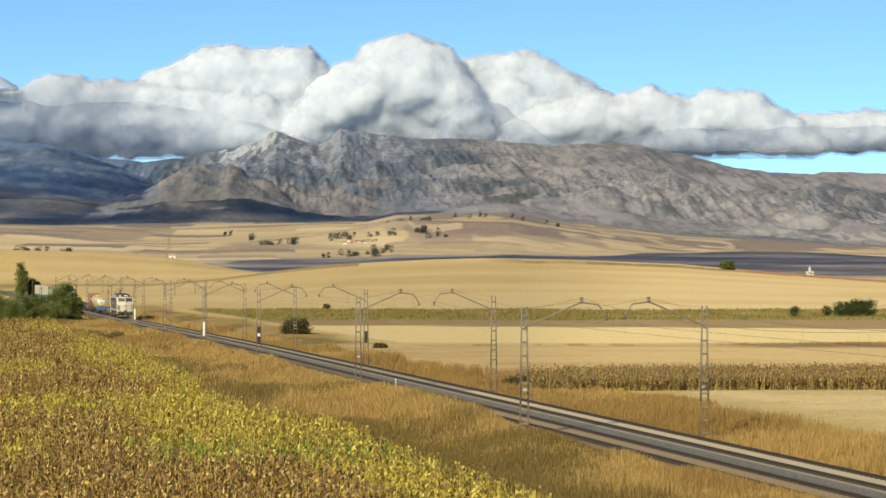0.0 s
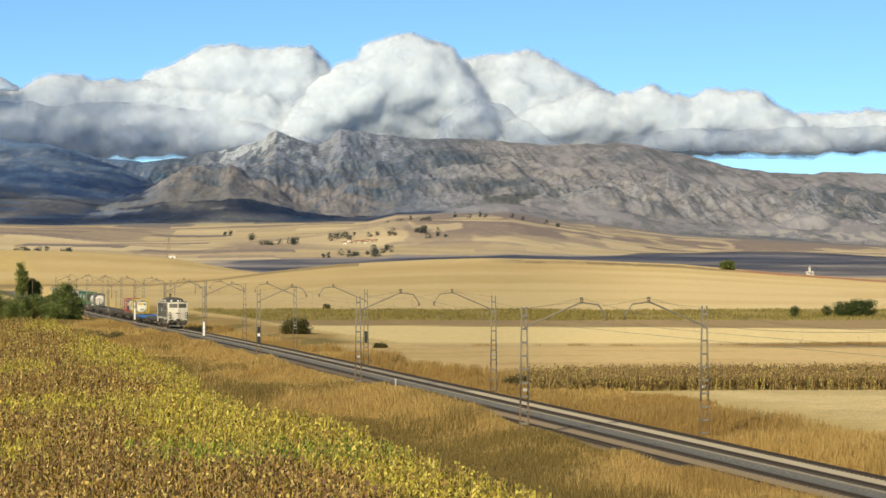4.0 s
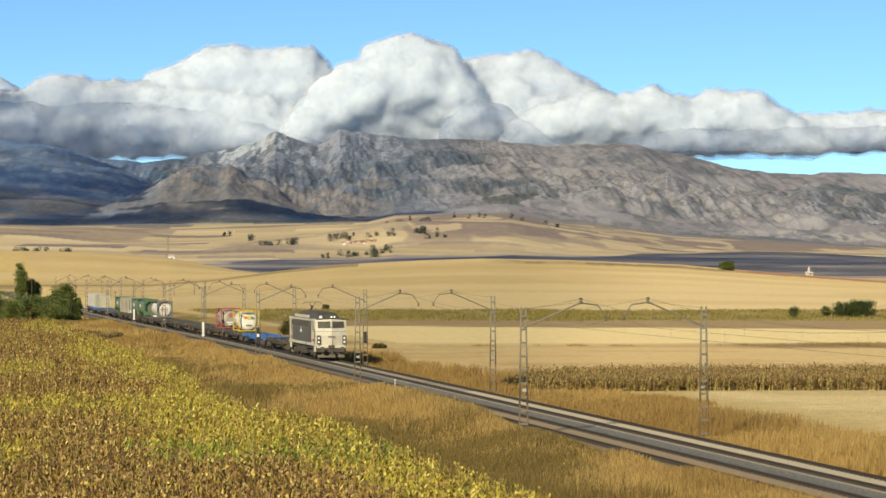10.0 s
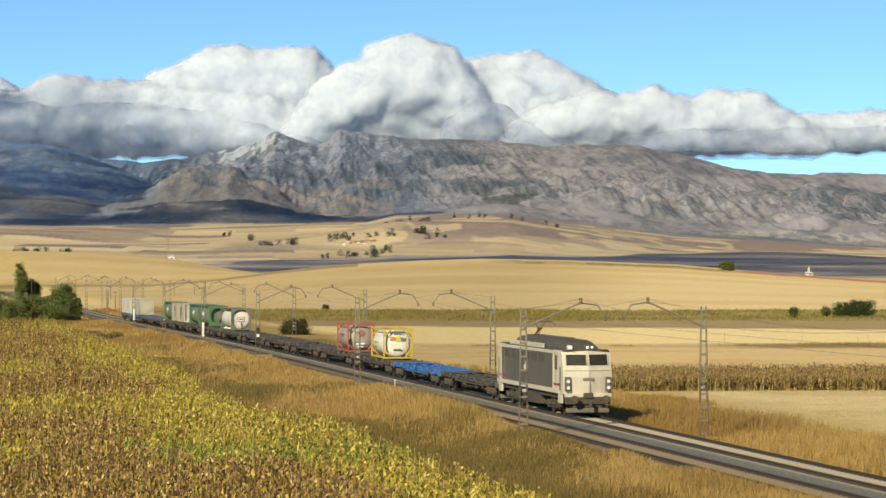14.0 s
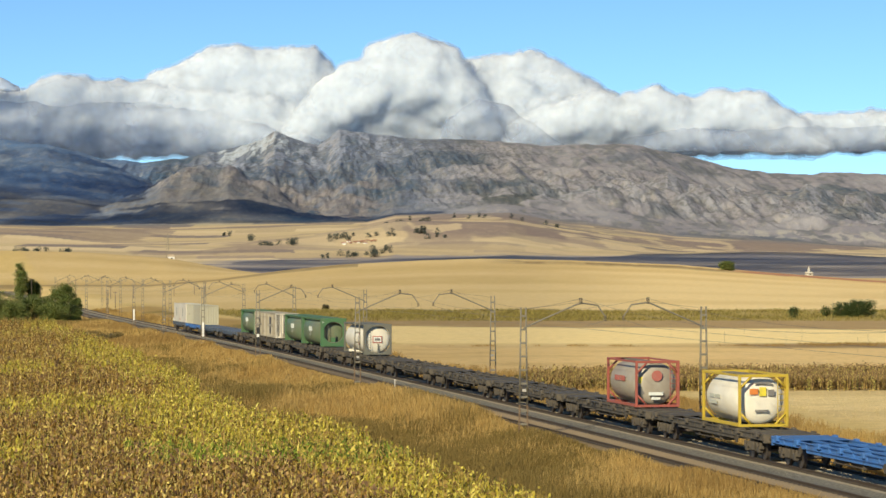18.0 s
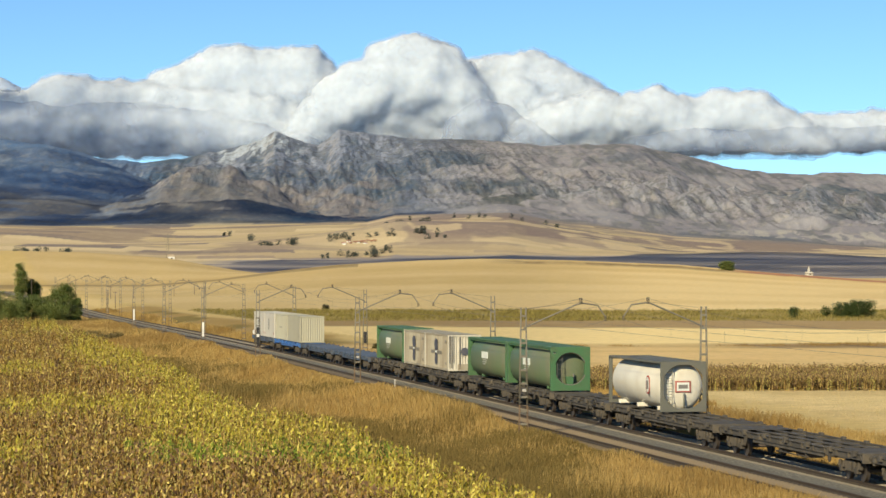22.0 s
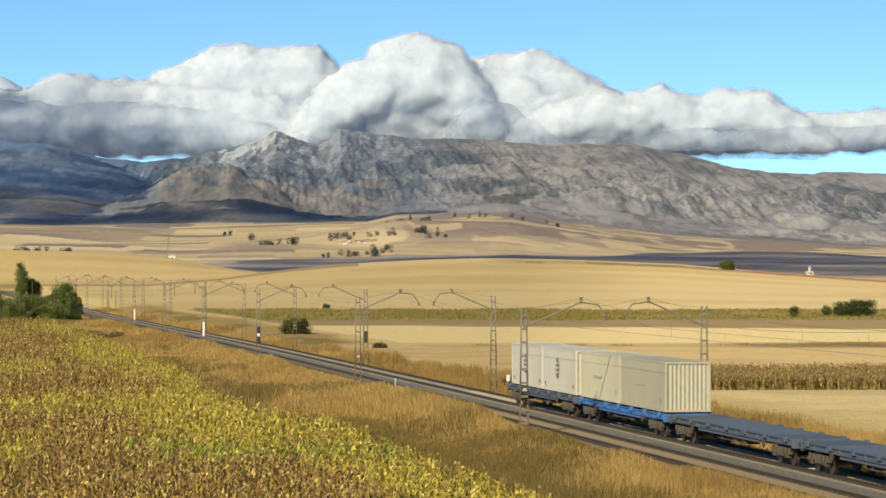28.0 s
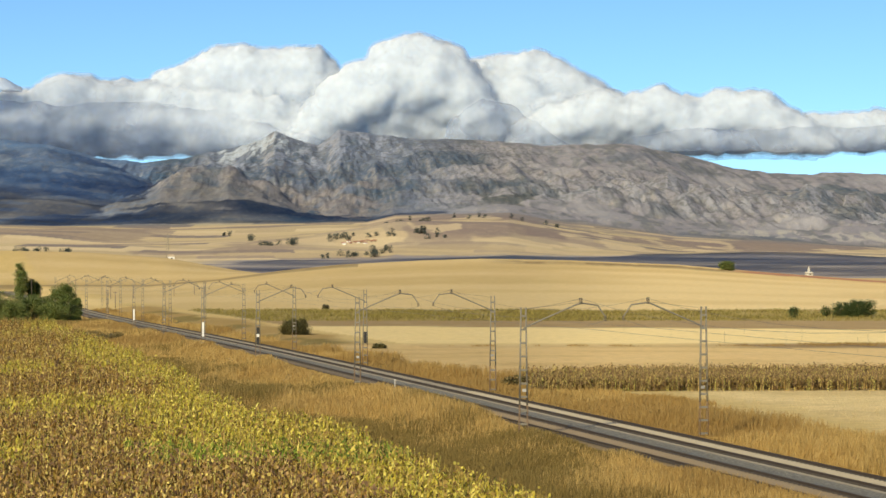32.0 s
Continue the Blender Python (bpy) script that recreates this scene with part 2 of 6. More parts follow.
def ground_colour(x, y, z):
    lat, s = x * CT + y * ST, x * ST - y * CT
    n = fbm(x / 9, y / 25, 4, 51)
    wide = fbm(x / 60, y / 60, 3, 52)
    d = np.maximum(y, 60)
    b = x / d / B0

    def c(rgb):
        return np.array(rgb)[None, :] * np.ones((len(x), 1))

    def put(col, mask, rgb):
        return col * (1 - mask[:, None]) + c(rgb) * mask[:, None]

    col = c((0.64, 0.475, 0.20))
    col = put(col, step(wide, 0.35, 0.7) * 0.5, (0.50, 0.36, 0.15))
    # soil of the sunflower field and the grass along the line
    col = put(col, 1 - step(lat, 22.5, 23.5), (0.15, 0.09, 0.05))
    verge = step(lat, 22.5, 23.5) * (1 - step(lat + 8 * (n - 0.5), 48 + 6 * step(d, 190, 270), 52 + 6 * step(d, 190, 270)))
    col = put(col, verge * (y < 640), (0.40, 0.27, 0.10))
    col = put(col, verge * step(n, 0.5, 0.62) * (y < 640), (0.24, 0.18, 0.06))
    col = put(col, step(lat + 8 * (n - 0.5), 54, 58) * (d < 330), (0.79, 0.61, 0.30))
    col = put(col, step(lat, 54, 58) * (d < 330) * step(fbm(x / 14, y / 5, 3, 53), 0.5, 0.62) * 0.5, (0.56, 0.41, 0.19))
    # strips of fields across the view, near to far
    far = lat > 60
    col = put(col, step(lat + 6 * (n - 0.5), 46, 51) * step(d, 205, 216) * (1 - step(d, 326, 332)), (0.64, 0.455, 0.205))
    col = put(col, step(lat, 47, 52) * step(d, 205, 216) * (1 - step(d, 326, 332)) * step(fbm(x / 22, y / 8, 4, 57), 0.5, 0.62) * 0.5, (0.50, 0.34, 0.14))
    col = put(col, far * step(d + 12 * n, 322, 326) * (1 - step(d, 330, 342)) * (0.25 + 0.6 * step(fbm(x / 30, y / 60, 3, 54), 0.45, 0.6)), (0.34, 0.24, 0.12))
    col = put(col, far * step(d, 330, 338), (0.79, 0.61, 0.29))
    col = put(col, far * step(d + b * 0.03, 424, 428), (0.36, 0.25, 0.12))
    col = put(col, far * step(d, 470, 474) * (0.6 + 0.4 * n), (0.33, 0.255, 0.07))
    col = put(col, far * step(d, 590, 594), (0.61, 0.45, 0.21))
    # these strips grow paler towards the right
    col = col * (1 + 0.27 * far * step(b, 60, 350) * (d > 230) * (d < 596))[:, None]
    col = put(col, far * step(b, 470, 640) * step(d + 6 * n, 316, 322) * (1 - step(d, 328, 338)) * 0.8, (0.27, 0.185, 0.10))
    hill = step(d, 596, 600)
    stripe = vnoise(d / 45 + 0.3 * n, b / 500, 61)
    col = put(col, hill * step(stripe, 0.45, 0.7) * 0.55, (0.70, 0.54, 0.28))
    col = put(col, hill * (1 - step(stripe, 0.2, 0.4)) * 0.5, (0.53, 0.38, 0.165))
    col = put(col, hill * step(d, 1075, 1095) * (1 - step(d, 1128, 1138)) * step(b, 60, 160) * (1 - step(b, 470, 560)) * (0.45 + 0.5 * step(n, 0.35, 0.5)), (0.24, 0.17, 0.085))
    col = put(col, hill * step(d, 1085, 1110) * (1 - step(d, 1150, 1158)) * (b < -150) * 0.8, (0.26, 0.19, 0.09))
    col = put(col, hill * step(d + 40 * n, 1105, 1125) * (1 - step(d, 1150, 1160)) * step(b, 480, 560), (0.36, 0.17, 0.10))
    # hill colour raised on the right, painting its sunlit slope
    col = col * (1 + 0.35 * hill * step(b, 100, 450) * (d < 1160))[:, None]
    # the valley's patchwork
    xx = x + 60 * (fbm(x / 200, y / 200, 2, 71) - 0.5)
    yy = y + 0.35 * x + 120 * (fbm(x / 260, y / 260, 2, 72) - 0.5)
    row = np.floor(yy / 40)
    cell = hash2(row, np.floor(xx / (60 + 110 * hash2(row, 3 * row, 5)) + 7 * hash2(row, row)), 9)
    patch = PALETTE[(cell * 7.99).astype(int)]
    v = (step(d, 1495, 1510) * (1 - step(d, 3000, 3150)))[:, None]
    col = col * (1 - v) + patch * v
    # violet-grey band painted in for the bluish cloud shade behind the hill
    cloud_shade = step(d, 1500, 1520) * (1 - step(d + 90 * (n - 0.5) - 110 * step(b, 150, 420), 2080, 2150)) * step(b + 60 * n, -440, -330)
    col = put(col, cloud_shade * 0.8, (0.33, 0.305, 0.325))
    brow = step(d, 2150, 2400) * (1 - step(d, 3000, 3150)) * step(b, -190, 0)
    col = put(col, brow * step(fbm(x / 70, y / 190, 4, 95), 0.48, 0.56) * 0.85, (0.27, 0.205, 0.185))
    col = put(col, brow * step(fbm(x / 40, y / 90, 4, 96), 0.56, 0.62) * 0.7, (0.70, 0.55, 0.34))
    col = put(col, step(d, 1900, 2300) * (1 - step(d, 3000, 3100)) * (1 - step(b, -330, -180)) * step(fbm(x / 110, y / 120, 4, 97), 0.55, 0.62) * 0.7, (0.30, 0.23, 0.19))
    # the mountains: scrub, bare slopes and grey rock, tinted blue to paint haze
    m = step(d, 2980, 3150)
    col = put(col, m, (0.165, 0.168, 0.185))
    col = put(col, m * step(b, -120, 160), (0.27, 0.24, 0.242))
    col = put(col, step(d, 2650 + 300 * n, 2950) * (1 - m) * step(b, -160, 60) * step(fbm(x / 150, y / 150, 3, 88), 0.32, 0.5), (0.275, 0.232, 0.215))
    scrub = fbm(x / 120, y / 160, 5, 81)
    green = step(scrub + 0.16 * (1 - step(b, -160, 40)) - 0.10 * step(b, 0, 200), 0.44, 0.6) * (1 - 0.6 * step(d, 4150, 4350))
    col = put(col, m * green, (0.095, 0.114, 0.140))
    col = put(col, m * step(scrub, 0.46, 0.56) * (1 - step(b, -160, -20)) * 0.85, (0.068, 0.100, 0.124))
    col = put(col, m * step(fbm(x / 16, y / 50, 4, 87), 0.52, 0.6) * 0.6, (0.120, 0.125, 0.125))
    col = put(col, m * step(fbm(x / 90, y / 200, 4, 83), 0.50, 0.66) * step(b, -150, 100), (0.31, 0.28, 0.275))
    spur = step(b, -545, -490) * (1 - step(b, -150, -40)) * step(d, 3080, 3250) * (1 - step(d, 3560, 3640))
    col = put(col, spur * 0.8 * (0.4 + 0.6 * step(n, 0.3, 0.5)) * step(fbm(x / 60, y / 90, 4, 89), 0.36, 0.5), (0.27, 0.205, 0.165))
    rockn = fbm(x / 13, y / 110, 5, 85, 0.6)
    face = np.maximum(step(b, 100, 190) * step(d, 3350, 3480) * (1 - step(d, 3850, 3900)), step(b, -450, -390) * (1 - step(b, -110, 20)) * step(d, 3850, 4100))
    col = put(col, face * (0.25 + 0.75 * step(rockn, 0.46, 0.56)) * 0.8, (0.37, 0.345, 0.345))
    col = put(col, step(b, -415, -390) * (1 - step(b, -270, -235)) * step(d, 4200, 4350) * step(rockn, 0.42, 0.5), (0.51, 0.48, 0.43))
    # western hill tinted blue, painting haze over its cloud shade
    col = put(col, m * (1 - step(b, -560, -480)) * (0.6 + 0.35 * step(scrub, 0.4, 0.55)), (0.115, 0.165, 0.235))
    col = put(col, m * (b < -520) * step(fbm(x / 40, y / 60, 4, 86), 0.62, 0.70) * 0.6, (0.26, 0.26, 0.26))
    # overall blue lift standing in for haze
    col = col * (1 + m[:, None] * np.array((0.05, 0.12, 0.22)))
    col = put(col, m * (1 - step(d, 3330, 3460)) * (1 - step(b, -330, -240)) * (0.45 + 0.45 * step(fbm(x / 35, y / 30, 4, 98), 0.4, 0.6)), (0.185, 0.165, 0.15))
    # dark thickets on the rocks, and a line of pale outcrops above the eastern fields
    col = put(col, step(b + 30 * n, 70, 100) * (1 - step(b + 30 * n, 165, 190)) * step(d, 3260, 3330) * (1 - step(d, 3480, 3560)) * step(fbm(x / 20, y / 50, 4, 99), 0.36, 0.48) * 0.85, (0.085, 0.10, 0.105))
    col = put(col, step(b + 40 * n, 690, 720) * step(d, 3330, 3400) * (1 - step(d, 3950, 4050)) * step(fbm(x / 24, y / 60, 4, 100), 0.40, 0.55) * 0.75, (0.11, 0.13, 0.155))
    col = put(col, step(b, 480, 540) * step(d + 30 * n, 3135, 3150) * (1 - step(d + 30 * n, 3215, 3230)) * step(fbm(x / 9, y / 40, 4, 102), 0.46, 0.54) * 0.9, (0.44, 0.41, 0.38))
    # cooler tint towards the west, again haze put into the colour
    west_haze = (m * (1 - step(b, -120, 120)))[:, None]
    col = col * (1 - west_haze) + col * np.array((0.98, 1.08, 1.24)) * west_haze
    return col


def build_ground():
    inner = np.linspace(-0.19, 0.19, 800)
    outer = 0.19 * 1.22 ** np.arange(1, 15)
    us = np.concatenate([-outer[::-1], inner, outer])
    ys = np.concatenate([np.linspace(-300, 60, 19), 60 * (1500 / 60) ** np.linspace(0.004, 1, 210), np.linspace(1507, 3000, 230), np.linspace(3008, 4560, 230), [4650, 4800, 4990]])
    U, Y = np.meshgrid(us, ys)
    X = U * np.maximum(Y, 60)
    x, y = X.ravel(), Y.ravel()
    z = ground_z(x, y)
    nu, ny = len(us), len(ys)
    i = np.arange(ny - 1)[:, None] * nu + np.arange(nu - 1)[None, :]
    f = np.stack([i, i + 1, i + 1 + nu, i + nu], -1).reshape(-1, 4)
    m, t, b = nodes("earth")
    a = t.nodes.new("ShaderNodeVertexColor")
    a.layer_name = "soil"
    far = t.nodes.new("ShaderNodeVertexColor")
    far.layer_name = "rocky"
    col = mix(t, a.outputs[0], (0.0, 0.0, 0.0), mix_half(t, noise_fac(t, 0.9, 0.4, 0.8, 8), 0.25))
    col = mix(t, col, (0.75, 0.62, 0.36), mix_half(t, noise_fac(t, 0.12, 0.5, 0.8, 8, (1, 0.3, 1)), 0.18))
    # pale rock where the mountain is steep
    g = t.nodes.new("ShaderNodeNewGeometry")
    sep = t.nodes.new("ShaderNodeSeparateXYZ")
    t.links.new(g.outputs["Normal"], sep.inputs[0])
    steep = t.nodes.new("ShaderNodeMapRange")
    steep.inputs[1].default_value, steep.inputs[2].default_value = 0.93, 0.78
    t.links.new(sep.outputs[2], steep.inputs[0])
    k = t.nodes.new("ShaderNodeMath")
    k.operation = "MULTIPLY"
    t.links.new(steep.outputs[0], k.inputs[0])
    t.links.new(far.outputs[0], k.inputs[1])
    k2 = t.nodes.new("ShaderNodeMath")
    k2.operation = "MULTIPLY"
    t.links.new(k.outputs[0], k2.inputs[0])
    t.links.new(noise_fac(t, 0.07, 0.44, 0.56, 8, (1, 0.3, 0.6)), k2.inputs[1])
    col = mix(t, col, (0.36, 0.33, 0.31), mix_half(t, k2.outputs[0], 0.55))
    scrubby = t.nodes.new("ShaderNodeMath")
    scrubby.operation = "MULTIPLY"
    t.links.new(far.outputs[0], scrubby.inputs[0])
    t.links.new(noise_fac(t, 0.13, 0.50, 0.58, 8, (1, 0.35, 0.8), 0.65), scrubby.inputs[1])
    col = mix(t, col, (0.10, 0.10, 0.095), mix_half(t, scrubby.outputs[0], 0.45))
    t.links.new(col, b.inputs["Base Color"])
    b.inputs["Roughness"].default_value, b.inputs["Specular IOR Level"].default_value = 0.95, 0.1
    bump(t, b, noise_fac(t, 1.6, 0.3, 0.7, 8), 0.6, 0.12)
    # crags and gullies too small for the sheet's mesh
    fine = [n for n in t.nodes if n.type == "BUMP"][0]
    crags = t.nodes.new("ShaderNodeBump")
    crags.inputs["Distance"].default_value = 14.0
    t.links.new(noise_fac(t, 0.055, 0.3, 0.7, 10, (1.0, 0.22, 0.38), 0.68), crags.inputs["Height"])
    t.links.new(mix_half(t, far.outputs[0], 0.42), crags.inputs["Strength"])
    t.links.new(crags.outputs[0], fine.inputs["Normal"])
    ob = tri_mesh("ground", np.stack([x, y, z], 1), f, m)
    ob.data.shade_smooth()
    # base colours of the whole sheet, painted haze and shade tint included
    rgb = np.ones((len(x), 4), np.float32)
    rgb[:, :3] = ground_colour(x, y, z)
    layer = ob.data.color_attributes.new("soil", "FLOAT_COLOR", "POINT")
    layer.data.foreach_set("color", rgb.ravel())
    bear = x / np.maximum(y, 60) / B0
    smooth = np.maximum(step(bear, 120, 220) * np.maximum(step(y, 3900, 4050), 1 - step(y, 3330, 3450)), 0.8 * (1 - step(bear, -560, -470)))
    rgb[:, :3] = (step(y, 3100, 3500) * (1 - 0.75 * smooth))[:, None]
    layer = ob.data.color_attributes.new("rocky", "FLOAT_COLOR", "POINT")
    layer.data.foreach_set("color", rgb.ravel())
    return tagged(ob, "rolling straw-coloured stubble fields rising to grey rocky mountains", "ground", kind="structure")


ground = build_ground()

# ---------------------------------------------------------------- clouds
CLOUD, ct, cb = nodes("cloud")
cb.inputs["Base Color"].default_value = (0.50, 0.555, 0.64, 1)
cb.inputs["Subsurface Weight"].default_value = 1.0
cb.inputs["Subsurface Radius"].default_value = (1, 1, 1)
cb.inputs["Subsurface Scale"].default_value = 150.0
cb.inputs["Roughness"].default_value, cb.inputs["Specular IOR Level"].default_value = 1.0, 0.0
CLOUDS = []
# thin broken cloud: lets part of the sun through
THIN, tt, tb = nodes("thin_cloud")
tb.inputs["Base Color"].default_value = (0.66, 0.70, 0.78, 1)
tb.inputs["Roughness"].default_value, tb.inputs["Specular IOR Level"].default_value = 1.0, 0.0
# ragged mist about the skin of a cloud, lit from both sides
MIST, mt, mb = nodes("cloud_mist")
mb.inputs["Base Color"].default_value = (0.70, 0.75, 0.83, 1)
mb.inputs["Roughness"].default_value, mb.inputs["Specular IOR Level"].default_value = 1.0, 0.0
gap, over, both, glow = (mt.nodes.new("ShaderNode" + k) for k in ("BsdfTransparent", "MixShader", "MixShader", "BsdfTranslucent"))
glow.inputs[0].default_value = (0.85, 0.88, 0.93, 1)
both.inputs[0].default_value = 0.5
mt.links.new(mb.outputs[0], both.inputs[1])
mt.links.new(glow.outputs[0], both.inputs[2])
mt.links.new(mix_half(mt, noise_fac(mt, 0.028, 0.32, 0.74, 6, None, 0.55), 0.42), over.inputs[0])
mt.links.new(gap.outputs[0], over.inputs[1])
mt.links.new(both.outputs[0], over.inputs[2])
mt.links.new(over.outputs[0], mt.nodes["Material Output"].inputs[0])
clear = tt.nodes.new("ShaderNodeBsdfTransparent")
veil = tt.nodes.new("ShaderNodeMixShader")
tt.links.new(noise_fac(tt, 0.008, 0.34, 0.66, 6), veil.inputs[0])
tt.links.new(clear.outputs[0], veil.inputs[1])
tt.links.new(tb.outputs[0], veil.inputs[2])
tt.links.new(veil.outputs[0], tt.nodes["Material Output"].inputs[0])
# grey see-through sheet standing in for the shade on a bank's lower half
SHADE_VEIL = MIST.copy()
SHADE_VEIL.name = "shade_veil"
for nd in SHADE_VEIL.node_tree.nodes:
    if nd.type == "BSDF_PRINCIPLED":
        nd.inputs["Base Color"].default_value = (0.53, 0.62, 0.79, 1)
    elif nd.type == "BSDF_TRANSLUCENT":
        nd.inputs[0].default_value = (0.53, 0.62, 0.79, 1)
    elif nd.type == "MAP_RANGE":
        nd.inputs[1].default_value, nd.inputs[2].default_value = 0.3, 0.66
    elif nd.type == "TEX_NOISE":
        nd.inputs["Scale"].default_value = 0.012
    elif nd.type == "MATH" and nd.operation == "MULTIPLY":
        nd.inputs[1].default_value = 0.36
WISP = THIN.copy()
WISP.name = "wispy_cloud"
for nd in WISP.node_tree.nodes:
    if nd.type == "MAP_RANGE":
        nd.inputs[1].default_value, nd.inputs[2].default_value = 0.44, 1.1
LIGHT = THIN.copy()
LIGHT.name = "half_thin_cloud"
for nd in LIGHT.node_tree.nodes:
    if nd.type == "MAP_RANGE":
        nd.inputs[1].default_value, nd.inputs[2].default_value = 0.34, 0.74


def ico(sub):
    bm = bmesh.new()
    bmesh.ops.create_icosphere(bm, subdivisions=sub, radius=1)
    v = np.array([p.co[:] for p in bm.verts])
    f = np.array([[q.index for q in p.verts] for p in bm.faces])
    bm.free()
    return v, f


BALL = ico(2)
# round billows with creases between them, on three scales, and a little uneven fluff
WOOL = []
for size, lift in ((46.0, 12.0), (21.0, 5.0), (10.0, 1.2)):
    tex = bpy.data.textures.new("billow", "VORONOI")
    tex.noise_scale, tex.distance_metric, tex.noise_intensity = size, "DISTANCE", 1.0
    WOOL.append((tex, -lift))
tex = bpy.data.textures.new("fluff", "CLOUDS")
tex.noise_scale, tex.noise_depth = 13.0, 2
WOOL.append((tex, 5.0))


def heap(left, right, tops, base, dist, deep, seed, size=1.0, under=0.6):
    """Round billows heaped up; tops: knots of bearing and height over the eye's level, both in 1/4790 of the distance."""
    rng = np.random.default_rng(seed)
    m = dist * B0
    balls = []

    def put(b, h, r, y):
        balls.append((b * m, dist + y, EYE_Z + h * m, r * m))

    def lean(v, room):
        """The near face hangs over towards the viewer, and draws back towards the flat base by the slope under."""
        return -deep * (1 - 0.9 * max(0.0, v - 0.62) / 0.38) + under * max(0.0, 0.62 - v) * room * m

    for b in np.arange(left, right, 9 * size):
        b = b + rng.uniform(-4, 4)
        top = float(curve(b, tops))
        room = top - base
        if room < 4:
            continue
        big = min(room * 0.5, 46 * size)
        # the dense body
        h = base + big * 0.75
        while h < top - big * 0.8:
            put(b, h, big * rng.uniform(0.75, 1.05), rng.uniform(-0.2, 0.2) * deep + lean((h - base) / room, room) * 0.55)
            h += big * 0.8
        # billows on the crown and on the near face
        for k in range(4):
            r = big * rng.uniform(0.22, 0.55)
            put(b, top - r * rng.uniform(0.95, 1.25), r, rng.uniform(-0.6, 0.4) * deep)
        for k in range(3):
            v = rng.uniform(0.3, 0.95)
            r = big * rng.uniform(0.3, 0.62)
            put(b, base + v * room - r, r, lean(v, room) * rng.uniform(0.85, 1.0))
        for k in range(4):
            r = rng.uniform(5, 12) * size
            put(b, top - r * rng.uniform(0.4, 2.0), r, rng.uniform(-0.7, 0.2) * deep * 0.7)
    balls = np.array(balls)
    low = EYE_Z + base * m
    v = balls[:, None, :3] + BALL[0][None] * balls[:, None, 3:] * np.array((1.15, 1.0, 0.92))
    v[..., 2] = np.where(v[..., 2] < low, low + (v[..., 2] - low) * 0.2, v[..., 2])
    f = (np.arange(len(balls)) * len(BALL[0]))[:, None, None] + BALL[1][None]
    return v.reshape(-1, 3), f.reshape(-1, 3)


def cloud(label, heaps, drift, voxel=4.5, mat=CLOUD, wool=1.0, mist=False):
    """A cloud whose heaps have grown together into one skin."""
    vs, fs, n = [], [], 0
    for h in heaps:
        v, f = heap(*h)
        vs.append(v)
        fs.append(f + n)
        n += len(v)
    v, f = np.concatenate(vs), np.concatenate(fs)

    def skin(name, mat, parent, out):
        ob = tri_mesh(name, v, f, mat, parent)
        rm = ob.modifiers.new("skin", "REMESH")
        rm.mode, rm.voxel_size, rm.use_smooth_shade = "VOXEL", voxel + out * 0.15, True
        sm = ob.modifiers.new("soften", "SMOOTH")
        sm.factor, sm.iterations = 0.5, 10
        for tex, strength in WOOL:
            d = ob.modifiers.new("wool", "DISPLACE")
            d.texture, d.strength, d.mid_level, d.texture_coords = tex, strength * wool, 0.4, "LOCAL"
        sm = ob.modifiers.new("blur", "SMOOTH")
        sm.factor, sm.iterations = 0.5, 3 + int(out)
        if out:
            d = ob.modifiers.new("mist", "DISPLACE")
            d.strength, d.mid_level = out, 0.0
        return ob

    ob = skin("cloud", mat, None, 0)
    if mist:
        for out in (2.5, 6.0):
            skin("mist", MIST, ob, out)["label"] = "ragged thin mist at the cloud's edge"
    CLOUDS.append((ob, drift))
    return tagged(ob, label, "cloud", "cumulus clouds")


cloud("long bank of white cumulus towers over a flat blue-grey base", (
    (-560, -185, (-560, 300, -500, 340, -484, 352, -440, 372, -414, 384, -364, 394, -335, 384, -300, 388, -224, 384, -206, 360, -185, 310), 250, 4860, 70, 1, 0.9, 0.5),
    (-960, -150, (-960, 296, -784, 310, -720, 316, -660, 336, -600, 330, -530, 326, -450, 316, -360, 304, -300, 296, -240, 276, -190, 250, -150, 220), 195, 4790, 70, 11, 1.25, 1.45),
    (-330, 70, (-330, 214, -290, 235, -255, 270, -215, 318, -174, 356, -134, 374, -99, 408, -44, 408, 6, 392, 26, 366, 44, 330, 70, 270), 203, 4760, 85, 2, 0.9, 0.85),
    (-20, 330, (-20, 320, 30, 362, 86, 374, 146, 380, 196, 368, 230, 345, 290, 312, 330, 280), 200, 4850, 85, 3, 0.8, 1.25),
    (20, 210, (20, 330, 70, 346, 130, 332, 170, 306, 210, 280), 200, 4800, 60, 15, 0.7, 1.1),
    (90, 470, (90, 204, 120, 236, 150, 274, 186, 292, 240, 300, 280, 314, 310, 300, 350, 312, 376, 322, 400, 306, 440, 280, 470, 240), 198, 4740, 55, 4, 0.6, 1.1),
    (380, 680, (380, 280, 420, 306, 460, 300, 500, 314, 556, 310, 590, 288, 630, 258, 680, 225), 198, 4760, 55, 5, 0.6, 1.1),
    (540, 1000, (540, 250, 620, 268, 700, 272, 784, 276, 1000, 282), 202, 4820, 60, 6, 0.6, 1.1)), (20, 2), mist=True)
# thin grey sheets added in front to make the bank's lower parts look shaded
cloud("smooth blue-grey sheet standing in for the cumulus bank's shaded base", ((-960, -150, (-960, 290, -784, 296, -690, 284, -600, 292, -500, 288, -420, 276, -340, 258, -260, 236, -150, 202), 191, 4640, 40, 31, 0.9, 2.0),), (16, 1), 5.0, SHADE_VEIL, 0.7)
